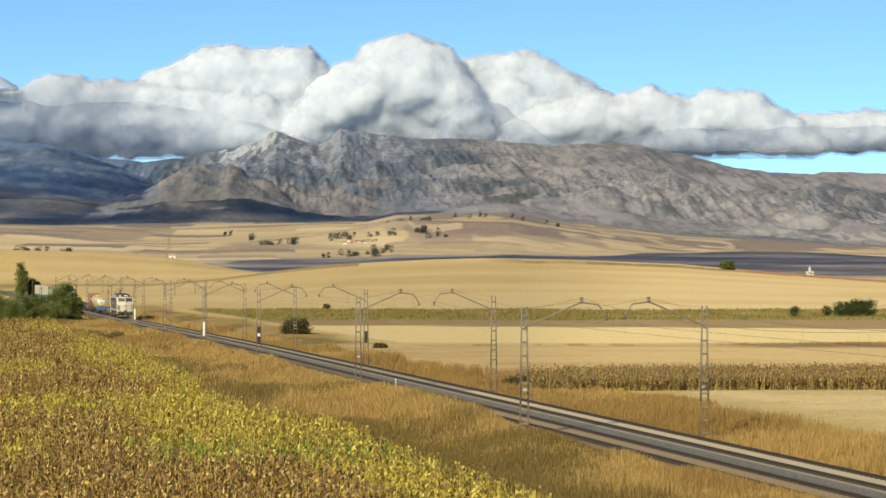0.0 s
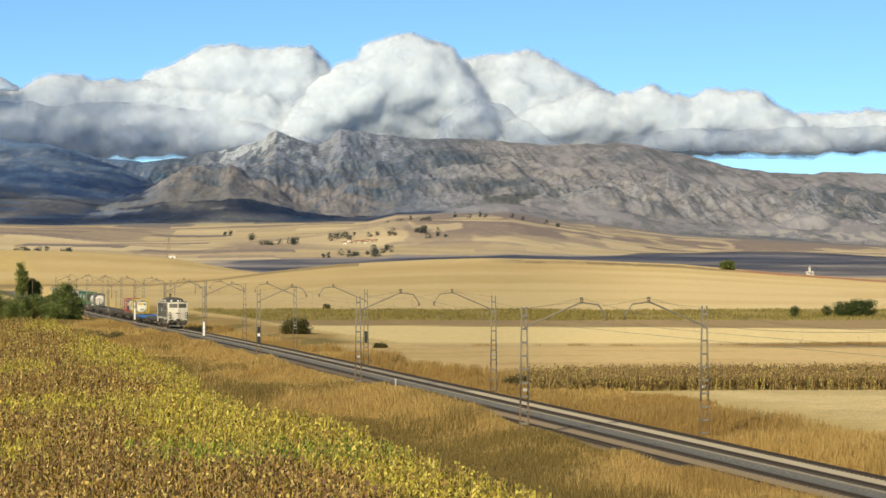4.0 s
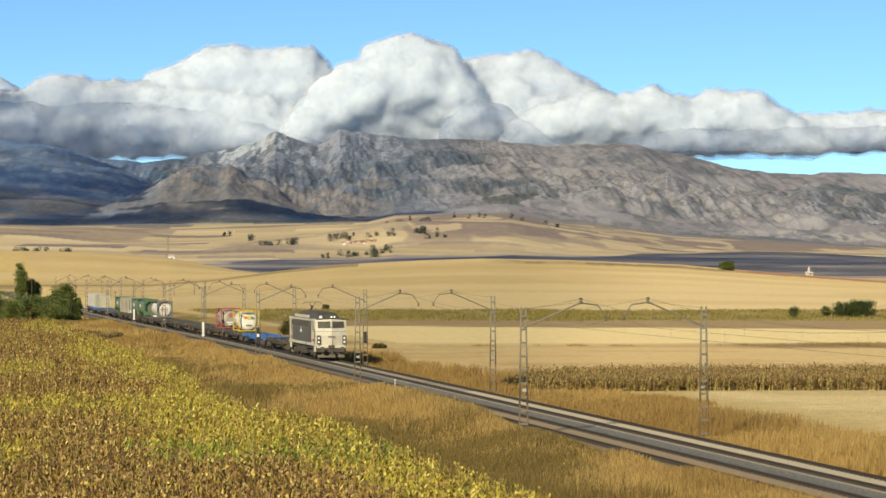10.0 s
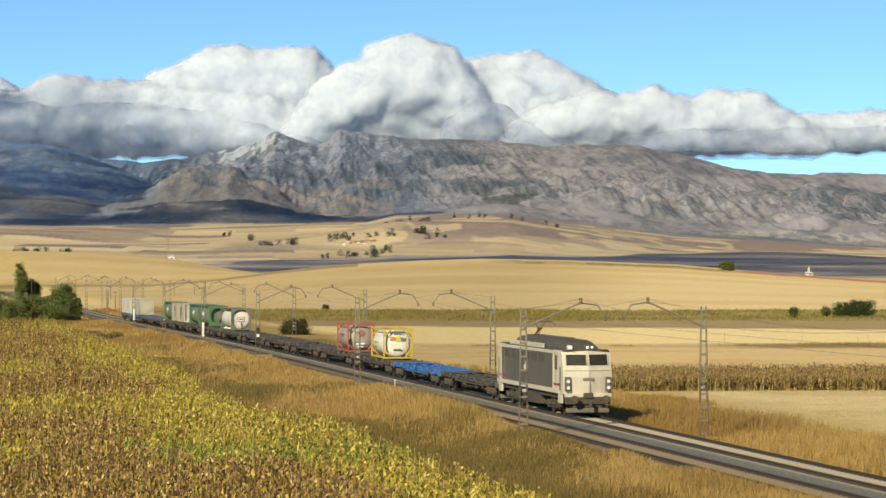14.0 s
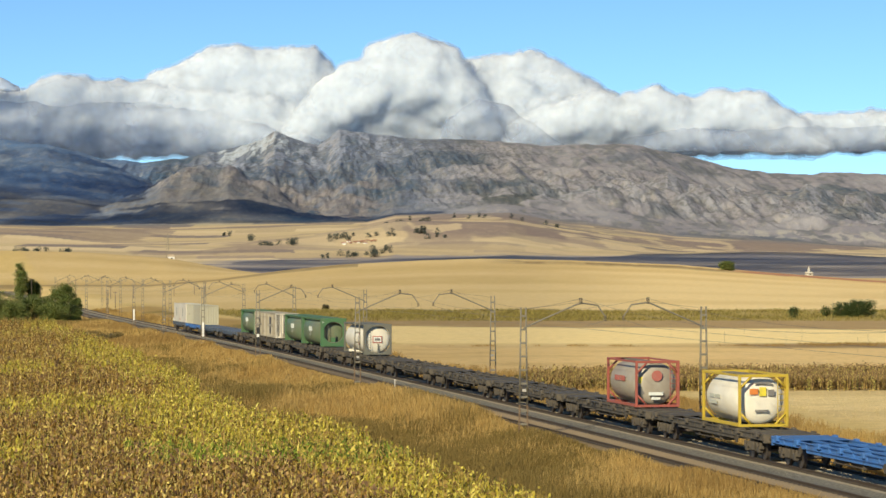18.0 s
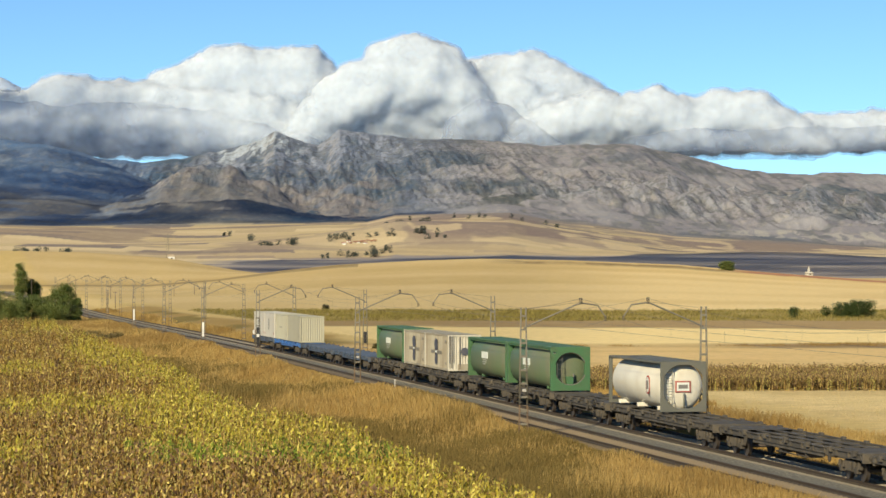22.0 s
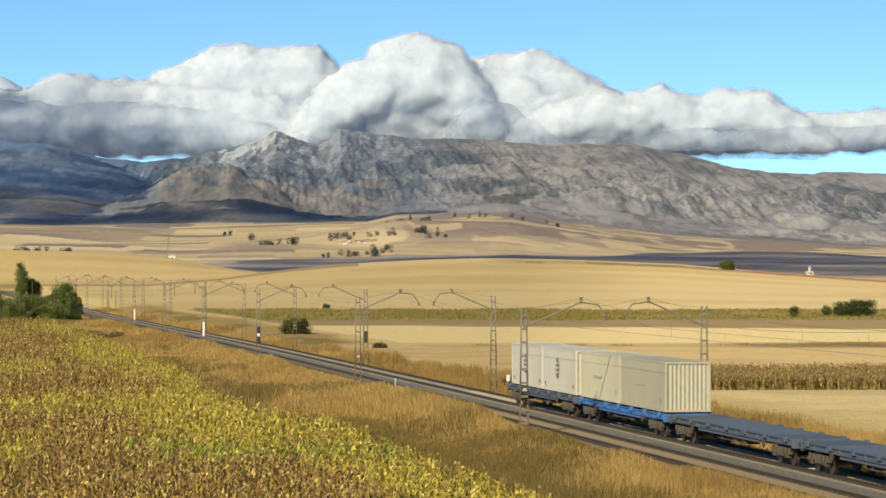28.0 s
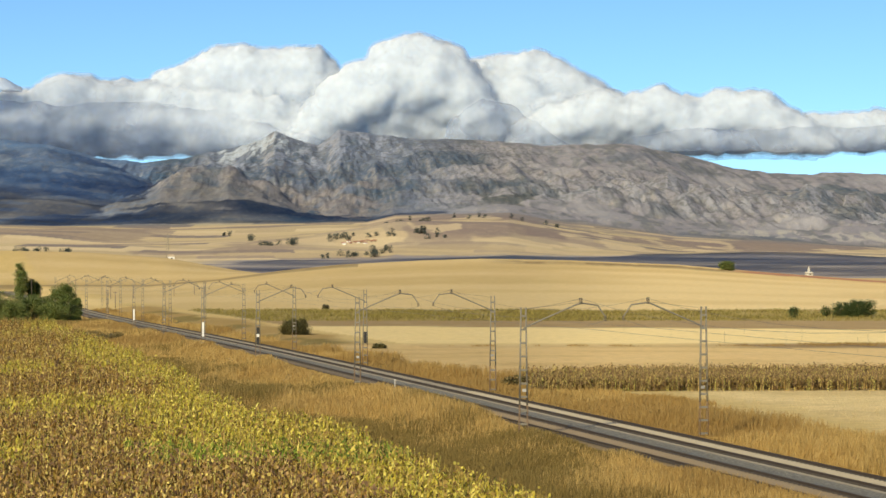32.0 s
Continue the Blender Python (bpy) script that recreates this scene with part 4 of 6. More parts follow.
WHITETANK = worn("white_shell", (0.80, 0.755, 0.63), (0.46, 0.38, 0.27), 0.8, 0.45, 0, 0.5, (0.4, 1, 0.4))
TANKGREY = worn("grey_green_frame", (0.13, 0.13, 0.105), (0.2, 0.17, 0.13), 2, 0.6)
GREEN = worn("green_frame", (0.06, 0.155, 0.062), (0.11, 0.125, 0.065), 1.3, 0.55, 0, 0.65)
OLIVE = worn("olive_shell", (0.115, 0.175, 0.085), (0.22, 0.175, 0.115), 0.5, 0.5, 0, 0.7, (0.5, 1, 0.5))
BEIGE = worn("beige_panel", (0.40, 0.355, 0.26), (0.20, 0.15, 0.095), 0.7, 0.6, 0, 0.75, (1, 1, 0.25))
DOORWHITE = worn("door_white", (0.60, 0.555, 0.45), (0.36, 0.30, 0.21), 0.9, 0.55, 0, 0.5)
CREAM = worn("cream_panel", (0.60, 0.56, 0.40), (0.46, 0.40, 0.28), 0.5, 0.55, 0, 0.5, (1, 1, 0.3))
PALE = worn("pale_grey_panel", (0.62, 0.585, 0.50), (0.45, 0.38, 0.30), 0.5, 0.55, 0, 0.5, (1, 1, 0.3))
KHAKI = worn("khaki_panel", (0.44, 0.41, 0.30), (0.34, 0.30, 0.22), 0.5, 0.6, 0, 0.5, (1, 1, 0.3))
SIGN = worn("sign_white", (0.72, 0.74, 0.68), (0.5, 0.5, 0.44), 3, 0.5)
FADED = worn("sign_faded", (0.50, 0.50, 0.42), (0.34, 0.34, 0.27), 3, 0.6)
INKBLUE = worn("dark_blue_print", (0.075, 0.08, 0.105), (0.15, 0.135, 0.12), 3, 0.6)
INKGREY = worn("grey_print", (0.18, 0.17, 0.16), (0.3, 0.27, 0.22), 3, 0.6)
LETTER = worn("faded_lettering", (0.235, 0.215, 0.175), (0.30, 0.26, 0.19), 3, 0.6)
REDPRINT = worn("red_print", (0.40, 0.11, 0.085), (0.33, 0.2, 0.15), 3, 0.6)
ORANGE = worn("orange_plate", (0.7, 0.22, 0.04), (0.5, 0.2, 0.08), 3, 0.5)
YPRINT = worn("yellow_print", (0.75, 0.62, 0.05), (0.5, 0.4, 0.1), 3, 0.5)


def shell(r, half, sy=1.0, sz=1.0, dome=0.35, n=40, seg=5, full=1.0):
    """A tank shell along x, with dished ends."""
    bm = bmesh.new()
    prof = [(-half - dome * math.cos(k / seg * math.pi / 2), r * math.sin(k / seg * math.pi / 2)) for k in range(seg + 1)]
    prof = prof + [(-x, y) for x, y in prof[::-1]]
    def bulge(a):
        """full below 1 gives a squarer section."""
        return math.copysign(abs(a) ** full, a)

    rings = [[bm.verts.new((x, q * sy * bulge(math.cos(2 * math.pi * j / n)), q * sz * bulge(math.sin(2 * math.pi * j / n)))) for j in range(n)] for x, q in prof[1:-1]]
    for a, b in zip(rings[:-1], rings[1:]):
        for j in range(n):
            bm.faces.new((a[j], a[(j + 1) % n], b[(j + 1) % n], b[j]))
    bm.faces.new(rings[0][::-1])
    bm.faces.new(rings[-1])
    bmesh.ops.recalc_face_normals(bm, faces=bm.faces)
    return bm


def frame_box(c, L, H, mat, t=0.13, sill=True):
    """The frame of a tank container: posts, rails, and end braces, each a part."""
    h = L / 2
    for sx in (-1, 1):
        for sy in (-1, 1):
            boxed("corner_post", (sx * h - (t if sx > 0 else 0), sx * h + (0 if sx > 0 else t), sy * 1.22 - (t if sy > 0 else 0), sy * 1.22 + (0 if sy > 0 else t), FL, FL + H), mat, c, "", 0.015)
        for z in (FL + 0.0, FL + H - t):
            boxed("end_rail", (sx * h - (t if sx > 0 else 0), sx * h + (0 if sx > 0 else t), -1.22 + t, 1.22 - t, z, z + t), mat, c, "", 0.01)
    for sy in (-1, 1):
        y0 = sy * 1.22 - (t if sy > 0 else 0)
        if sill:
            boxed("bottom_rail", (-h + t, h - t, y0, y0 + t, FL + 0.02, FL + t + 0.04), mat, c, "", 0.01)
        w = min(t, 0.13)
        y1 = y0 if sy < 0 else y0 + t - w
        boxed("top_rail", (-h + t, h - t, y1 + 0.02, y1 + w - 0.03, FL + H - 0.11, FL + H - 0.01), mat, c, "", 0.01)


def corner_plates(c, L, H, mat, hole=1.06, t=0.05, x=None):
    """An end plate with a round opening."""
    h = L / 2 + 0.012 if x is None else x
    n = 32
    bm = bmesh.new()
    inner, outer = [], []
    for j in range(n):
        a = 2 * math.pi * (j + 0.5) / n
        cy, cz = math.cos(a), math.sin(a)
        k = 1 / max(abs(cy) / 1.2, abs(cz) / (H / 2 - 0.02))
        inner.append((hole * cy, hole * cz))
        outer.append((k * cy, k * cz))
    v = [[bm.verts.new((xx, y, z + FL + H / 2)) for y, z in ring] for xx in (h - t, h) for ring in (inner, outer)]
    for j in range(n):
        q = (j + 1) % n
        bm.faces.new((v[2][j], v[2][q], v[3][q], v[3][j]))
        bm.faces.new((v[0][j], v[1][j], v[1][q], v[0][q]))
        bm.faces.new((v[0][j], v[0][q], v[2][q], v[2][j]))
        bm.faces.new((v[1][j], v[3][j], v[3][q], v[1][q]))
    bmesh.ops.recalc_face_normals(bm, faces=bm.faces)
    return part("end_plate", bm, mat, c, "end plate with a round opening")


def ladder(c, x, y, z0, z1, mat, w=0.34, along="y"):
    bm = bmesh.new()
    for d in (0, w):
        cyl(bm, (x, y + d, z0), (x, y + d, z1), 0.02, n=6)
    z = z0 + 0.2
    while z < z1:
        cyl(bm, (x, y, z), (x, y + w, z), 0.018, n=6)
        z += 0.28
    part("ladder", bm, mat, c)


def tank(front, L, H, frame_mat, shell_mat, label, kind):
    c = vehicle("tank_container", front, front - L, label, "tank container", "containers")
    h = L / 2
    zc = FL + H / 2
    frame_box(c, L, H, frame_mat, 0.13 if kind in ("red", "yellow") else 0.18 if kind == "white" else 0.32, kind in ("red", "yellow"))
    r = H / 2 - 0.09
    if kind in ("red", "yellow"):
        part("shell", shell(r, h - 0.62, 1.02, 1.0, 0.38), shell_mat, c, "", True).location = (0, 0, zc)
        for sx in (-1, 1):
            for sy in (-1, 1):
                for sz in (-1, 1):
                    rod("end_brace", (sx * (h - 0.07), sy * 1.15, zc + sz * 0.55), (sx * (h - 0.07), sy * 0.55, zc + sz * (H / 2 - 0.07)), 0.06, frame_mat, c, n=6)
        x = h - 0.2
        if kind == "red":
            cached("red_emblem", "disc", lambda: cyl(bmesh.new(), (-0.03, 0, 0), (0.03, 0, 0), 0.29, n=24), REDPRINT, c, pose(x, 0.02, zc + 0.42), "round red emblem")
            boxed("dark_label", (x - 0.2, x - 0.15, -0.92, -0.62, zc - 0.55, zc - 0.25), INKGREY, c, "dark label")
            boxed("yellow_label", (x - 0.2, x - 0.15, -0.95, -0.6, zc + 0.02, zc + 0.36), YPRINT, c, "yellow label")
            boxed("lettering_bar", (x + 0.0, x + 0.03, -0.45, 0.35, zc - 0.62, zc - 0.45), SIGN, c)
            boxed("lettering_bar", (x + 0.0, x + 0.03, -0.3, 0.2, zc - 0.85, zc - 0.72), SIGN, c)
            for a, b in ((-1.3, -0.95), (-0.85, -0.5), (-0.4, -0.05), (0.05, 0.4), (0.5, 0.8)):
                boxed("lettering_bar", (a, b, -1.235, -1.21, zc + 0.08, zc + 0.36), REDPRINT, c, "faded red lettering")
            boxed("valve_box", (x - 0.5, x - 0.15, -1.1, -0.75, FL + 0.5, FL + 1.1), TANKGREY, c, "", 0.02)
        else:
            boxed("orange_plate", (x - 0.02, x + 0.03, -0.62, -0.22, zc + 0.28, zc + 0.55), ORANGE, c, "orange warning plate")
            boxed("yellow_label", (x - 0.02, x + 0.03, -0.15, 0.18, zc + 0.2, zc + 0.62), YPRINT, c, "yellow diamond label")
            boxed("dark_label", (x - 0.02, x + 0.03, 0.28, 0.58, zc + 0.22, zc + 0.5), INKGREY, c)
            for a, b, z in ((-1.7, -0.9, 0.0), (-0.75, -0.1, 0.0), (-1.7, -0.6, -0.3)):
                boxed("lettering_bar", (a, b, -1.22, -1.19, zc + z, zc + z + 0.16), FADED, c, "faded grey lettering")
            boxed("lettering_bar", (x - 0.02, x + 0.03, -0.4, 0.45, zc + 0.78, zc + 0.86), INKGREY, c)
            boxed("lettering_bar", (x - 0.02, x + 0.03, -0.35, 0.3, zc - 0.55, zc - 0.44), INKGREY, c)
        ladder(c, h - 0.1, 0.72, FL + 0.2, FL + H - 0.1, frame_mat)
        boxed("walkway", (-h + 0.4, h - 0.4, -0.35, 0.25, FL + H - 0.1, FL + H - 0.06), GALV, c, "grated walkway")
    elif kind == "white":
        part("shell", shell(r + 0.03, h - 0.62, 0.94, 1.0, 0.45), shell_mat, c, "", True).location = (0, 0, zc)
        for x in (-h + 1.2, -0.3, h - 1.6):
            part("saddle", box(bmesh.new(), x - 0.13, x + 0.13, -0.95, 0.95, FL + 0.02, FL + 0.24, 0.03), shell_mat, c)
        boxed("top_cover", (-h + 0.3, h - 0.3, -1.0, 1.0, FL + H - 0.13, FL + H - 0.04), frame_mat, c, "flat grey walkway cover", 0.02)
        corner_plates(c, L, H, frame_mat, 1.17)
        e = cached("emblem", "oval", lambda: cyl(bmesh.new(), (0, -0.02, 0), (0, 0.02, 0), 0.5, n=24), REDPRINT, c, pose(h - 2.7, -1.17, zc) @ Matrix.Diagonal((0.75, 1, 1, 1)), "oval red-brown emblem")
        cached("emblem_panel", "in", lambda: cyl(bmesh.new(), (0, -0.02, 0), (0, 0.02, 0), 0.4, n=24), SIGN, c, pose(h - 2.7, -1.178, zc) @ Matrix.Diagonal((0.68, 1, 1, 1)))
        boxed("lettering_bar", (h - 2.86, h - 2.54, -1.22, -1.19, zc - 0.22, zc + 0.22), INKGREY, c)
        x = h - 0.17
        boxed("emblem", (x - 0.02, x + 0.03, -0.42, 0.42, zc - 0.3, zc + 0.3), REDPRINT, c, "rounded red-brown emblem", 0.024)
        boxed("emblem_panel", (x, x + 0.04, -0.34, 0.34, zc - 0.22, zc + 0.22), SIGN, c, "", 0.015)
        boxed("lettering_bar", (x + 0.02, x + 0.05, -0.25, 0.25, zc - 0.1, zc + 0.1), INKGREY, c)
        ladder(c, h - 0.05, -0.95, FL + 0.15, FL + H - 0.2, TANKGREY)
        rod("drain_pipe", (x + 0.05, 0.05, zc - 0.35), (x + 0.05, 0.05, FL + 0.1), 0.05, TANKGREY, c)
    else:
        part("shell", shell(r + 0.03, h - 0.8, 0.94, 1.0, 0.35, 48, 5, 0.74), shell_mat, c, "", True).location = (0, 0, zc)
        corner_plates(c, L, H, frame_mat, 1.0)
        corner_plates(c, L, H, frame_mat, 1.0, x=-h + 0.038)
        def hoop():
            bm = bmesh.new()
            pts = [(h - 0.06, 0.99 * math.cos(a), zc + 0.99 * math.sin(a)) for a in np.linspace(0, 2 * math.pi, 33)]
            for p, q in zip(pts[:-1], pts[1:]):
                cyl(bm, p, q, 0.045, n=6)
            return bm
        part("ring", hoop(), TANKGREY, c, "dark steel ring round the end opening", True)
        rod("drain_pipe", (h - 0.3, 0.25, zc - 0.3), (h - 0.3, 0.25, FL + 0.15), 0.06, TANKGREY, c)
        boxed("top_cover", (-h + 0.2, h - 0.2, -0.95, 0.95, FL + H - 0.10, FL + H - 0.02), frame_mat, c, "green cover over the tank top", 0.03)
        boxed("side_panel", (-h + 0.13, h - 0.13, -1.16, -1.12, FL + H - 0.19, FL + H - 0.12), frame_mat, c)
        for x in (-h * 0.55, h * 0.55):
            part("saddle", box(bmesh.new(), x - 0.12, x + 0.12, -0.8, 0.8, FL + 0.02, FL + 0.5, 0.03), frame_mat, c)
        for k in range(3):
            boxed("lettering_bar", (-1.2, 0.1 - 0.25 * k, -1.215, -1.19, zc - 0.12 - 0.14 * k, zc - 0.06 - 0.14 * k), FADED, c)
        for k, (a, b) in enumerate(((-1.5, -1.2), (-1.1, -0.85), (-0.75, -0.45), (-0.35, -0.05), (0.05, 0.35))):
            boxed("lettering_bar", (a, b, -1.235, -1.19, zc + 0.02, zc + 0.46), SIGN, c, "white lettering")
        ladder(c, h - 0.12, -0.8, FL + 0.25, FL + H - 0.25, TANKGREY, 0.3)
        boxed("valve_box", (h - 0.5, h - 0.1, -0.2, 0.2, FL + 0.35, FL + 0.85), frame_mat, c, "small green valve cabinet", 0.02)
        boxed("lettering_bar", (h + 0.0, h + 0.012, -1.08, -0.92, FL + H - 0.42, FL + H - 0.3), SIGN, c)
    return c


def box_container(front, L, H, mat, label, style):
    c = vehicle("freight_container", front, front - L, label, "container", "containers")
    h = L / 2
    ribs = style in ("beige", "ribbed")
    def wall():
        bm = bmesh.new()
        n = int(L / 0.28)
        xs = np.linspace(-h + 0.12, h - 0.12, n * 4 + 1)
        d = [0.0, 0.0, 0.035, 0.035] if ribs else [0, 0, 0, 0]
        prev = None
        for i, x in enumerate(xs):
            y = d[i % 4]
            a = (bm.verts.new((x, y, FL + 0.14)), bm.verts.new((x, y, FL + H - 0.1)))
            if prev:
                bm.faces.new((prev[0], a[0], a[1], prev[1]))
            prev = a
        return bm
    for sd in (-1, 1):
        o = part("side_wall", wall(), mat, c)
        o.matrix_basis = pose(0, sd * 1.2, 0, 0, 0, 0 if sd < 0 else 180)
    def end():
        bm = bmesh.new()
        ys = np.linspace(-1.12, 1.12, 41)
        prev = None
        for i, y in enumerate(ys):
            x = (0.0, 0.0, -0.05, -0.05)[i % 4] if style != "door" else 0
            a = (bm.verts.new((x, y, FL + 0.12)), bm.verts.new((x, y, FL + H - 0.1)))
            if prev:
                bm.faces.new((prev[0], a[0], a[1], prev[1]))
            prev = a
        return bm
    for sx in (-1, 1):
        o = part("end_wall", end(), mat if style != "beige" else DOORWHITE, c)
        o.matrix_basis = pose(sx * (h - 0.04), 0, 0, 0, 0, 0 if sx > 0 else 180)
        for sy in (-1, 1):
            boxed("corner_post", (sx * h - (0.14 if sx > 0 else 0), sx * h + (0 if sx > 0 else 0.14), sy * 1.22 - (0.12 if sy > 0 else 0), sy * 1.22 + (0 if sy > 0 else 0.12), FL, FL + H), mat if style != "beige" else DOORWHITE, c, "", 0.012)
        boxed("end_sill", (sx * h - (0.12 if sx > 0 else 0), sx * h + (0 if sx > 0 else 0.12), -1.1, 1.1, FL + 0.005, FL + 0.13), mat if style != "beige" else DOORWHITE, c)
        boxed("end_header", (sx * h - (0.12 if sx > 0 else 0), sx * h + (0 if sx > 0 else 0.12), -1.1, 1.1, FL + H - 0.13, FL + H - 0.01), mat if style != "beige" else DOORWHITE, c)
    for sy in (-1, 1):
        y0 = sy * 1.22 - (0.09 if sy > 0 else 0)
        boxed("bottom_rail", (-h + 0.14, h - 0.14, y0, y0 + 0.09, FL + 0.005, FL + 0.15), mat, c)
        boxed("top_rail", (-h + 0.14, h - 0.14, y0, y0 + 0.07, FL + H - 0.11, FL + H - 0.005), mat, c)
    part("roof", box(bmesh.new(), -h + 0.1, h - 0.1, -1.16, 1.16, FL + H - 0.06, FL + H - 0.02), mat, c, "", False)
    zc = FL + H / 2
    if style == "beige":
        def lens():
            bm = bmesh.new()
            up = [(-0.36, 0.0), (0.36, 0.0), (0.50, 0.22), (0.40, 0.42), (0.44, 0.62), (0.26, 0.90), (-0.18, 0.95), (-0.42, 0.78), (-0.50, 0.45), (-0.40, 0.2)]
            bm.faces.new([bm.verts.new((a * 1.35, 0, b * 0.9)) for a, b in up])
            return bm
        cached("emblem", "lens", lens, INKBLUE, c, pose(0.0, -1.245, zc + 0.10), "dark rounded upper half of the emblem")
        cached("emblem", "lens", lens, INKBLUE, c, pose(0.0, -1.245, zc - 0.10) @ Matrix.Diagonal((0.82, 1, -1, 1)), "dark rounded lower half of the emblem")
        for x0, x1 in ((-1.95, -1.55), (-1.45, -1.1), (-1.0, -0.75), (-0.65, -0.5), (0.55, 0.85), (0.95, 1.2), (1.3, 1.55), (1.65, 1.95), (2.05, 2.2)):
            boxed("lettering_bar", (x0, x1, -1.253, -1.245, zc - 0.13, zc + 0.10), LETTER, c, "faded grey lettering")
        boxed("emblem_bar", (-0.3, 0.3, -1.258, -1.25, zc - 0.07, zc + 0.06), SIGN, c, "small white bar across the emblem")
        for x0, zz in ((h - 0.75, zc + 0.75), (h - 0.7, zc - 0.85)):
            boxed("lettering_bar", (x0 - 0.25, x0 + 0.15, -1.253, -1.245, zz, zz + 0.16), INKGREY, c)
        for y in (-0.95, -0.35, 0.3, 0.9):
            rod("lock_rod", (h + 0.01, y, FL + 0.2), (h + 0.01, y, FL + H - 0.15), 0.03, INKGREY, c)
        cached("round_emblem", "r", lambda: cyl(bmesh.new(), (-0.01, 0, 0), (0.02, 0, 0), 0.28, n=24), INKBLUE, c, pose(h + 0.01, 0.0, zc + 0.1), "round dark blue emblem")
        boxed("door_sill_panel", (h - 0.02, h + 0.02, -0.5, 0.3, FL + 0.03, FL + 0.5), BEIGE, c)
        ladder(c, h + 0.03, -1.12, FL + 0.6, FL + H - 0.1, INKGREY, 0.3)
    elif style == "logo":
        def lens():
            bm = bmesh.new()
            v = [bm.verts.new((0.42 * math.cos(a), 0, 0.62 * math.sin(a))) for a in np.linspace(0, 2 * math.pi, 24, endpoint=False)]
            bm.faces.new(v)
            return bm
        cached("emblem", "oval2", lens, INKGREY, c, pose(-0.3, -1.235, zc + 0.1), "tall oval dark grey emblem")
        for k, z in enumerate((0.36, 0.08, -0.18)):
            boxed("emblem_bar", (-0.62, 0.02, -1.245, -1.237, zc + z, zc + z + 0.1), PALE, c)
        for a, z in ((-h + 0.9, 0.3), (h - 0.6, 0.35)):
            boxed("lettering_bar", (a - 0.15, a + 0.1, -1.235, -1.225, FL + z, FL + z + 0.22), REDPRINT, c, "small faded red mark")
        boxed("seam_strip", (h - 0.06, h - 0.02, -1.235, -1.222, FL + 0.05, FL + H - 0.05), DOORWHITE, c)
    elif style == "cream":
        boxed("lettering_bar", (h - 0.9, h - 0.8, -1.235, -1.225, FL + 0.45, FL + 0.7), INKGREY, c)
        boxed("lettering_bar", (-1.4, 0.4, -1.235, -1.228, zc - 0.1, zc + 0.05), KHAKI, c)
    return c


tank(-74.95, 5.95, 2.46, YELLOW, WHITETANK, "white tank in a bright yellow container frame", "yellow")
tank(-93.2, 6.06, 2.48, RED, STEELTANK, "dull steel tank in a red container frame", "red")
tank(-180.9, 10.6, 2.6, TANKGREY, WHITETANK, "long white tank in a grey-green frame", "white")
tank(-205.2, 12.2, 2.66, GREEN, OLIVE, "long olive tank in a green frame with round end opening", "green")
tank(-217.7, 12.2, 2.66, GREEN, OLIVE, "long olive tank in a green frame with round end opening", "green")
box_container(-236.9, 8.75, 2.6, BEIGE, "dirty beige ribbed container with dark pointed emblem", "beige")
box_container(-245.75, 8.75, 2.6, BEIGE, "dirty beige ribbed container with dark pointed emblem", "beige")
tank(-255.0, 12.0, 2.66, GREEN, OLIVE, "long olive tank in a green frame with round end opening", "green")
box_container(-311.65, 8.9, 2.6, KHAKI, "khaki grey container with a white ribbed end", "cream")
box_container(-320.6, 8.9, 2.6, CREAM, "cream container with smooth flat sides", "cream")
box_container(-330.55, 8.5, 2.6, PALE, "pale grey container with oval dark emblem", "logo")
box_container(-339.1, 8.5, 2.6, PALE, "pale grey container with oval dark emblem", "logo")


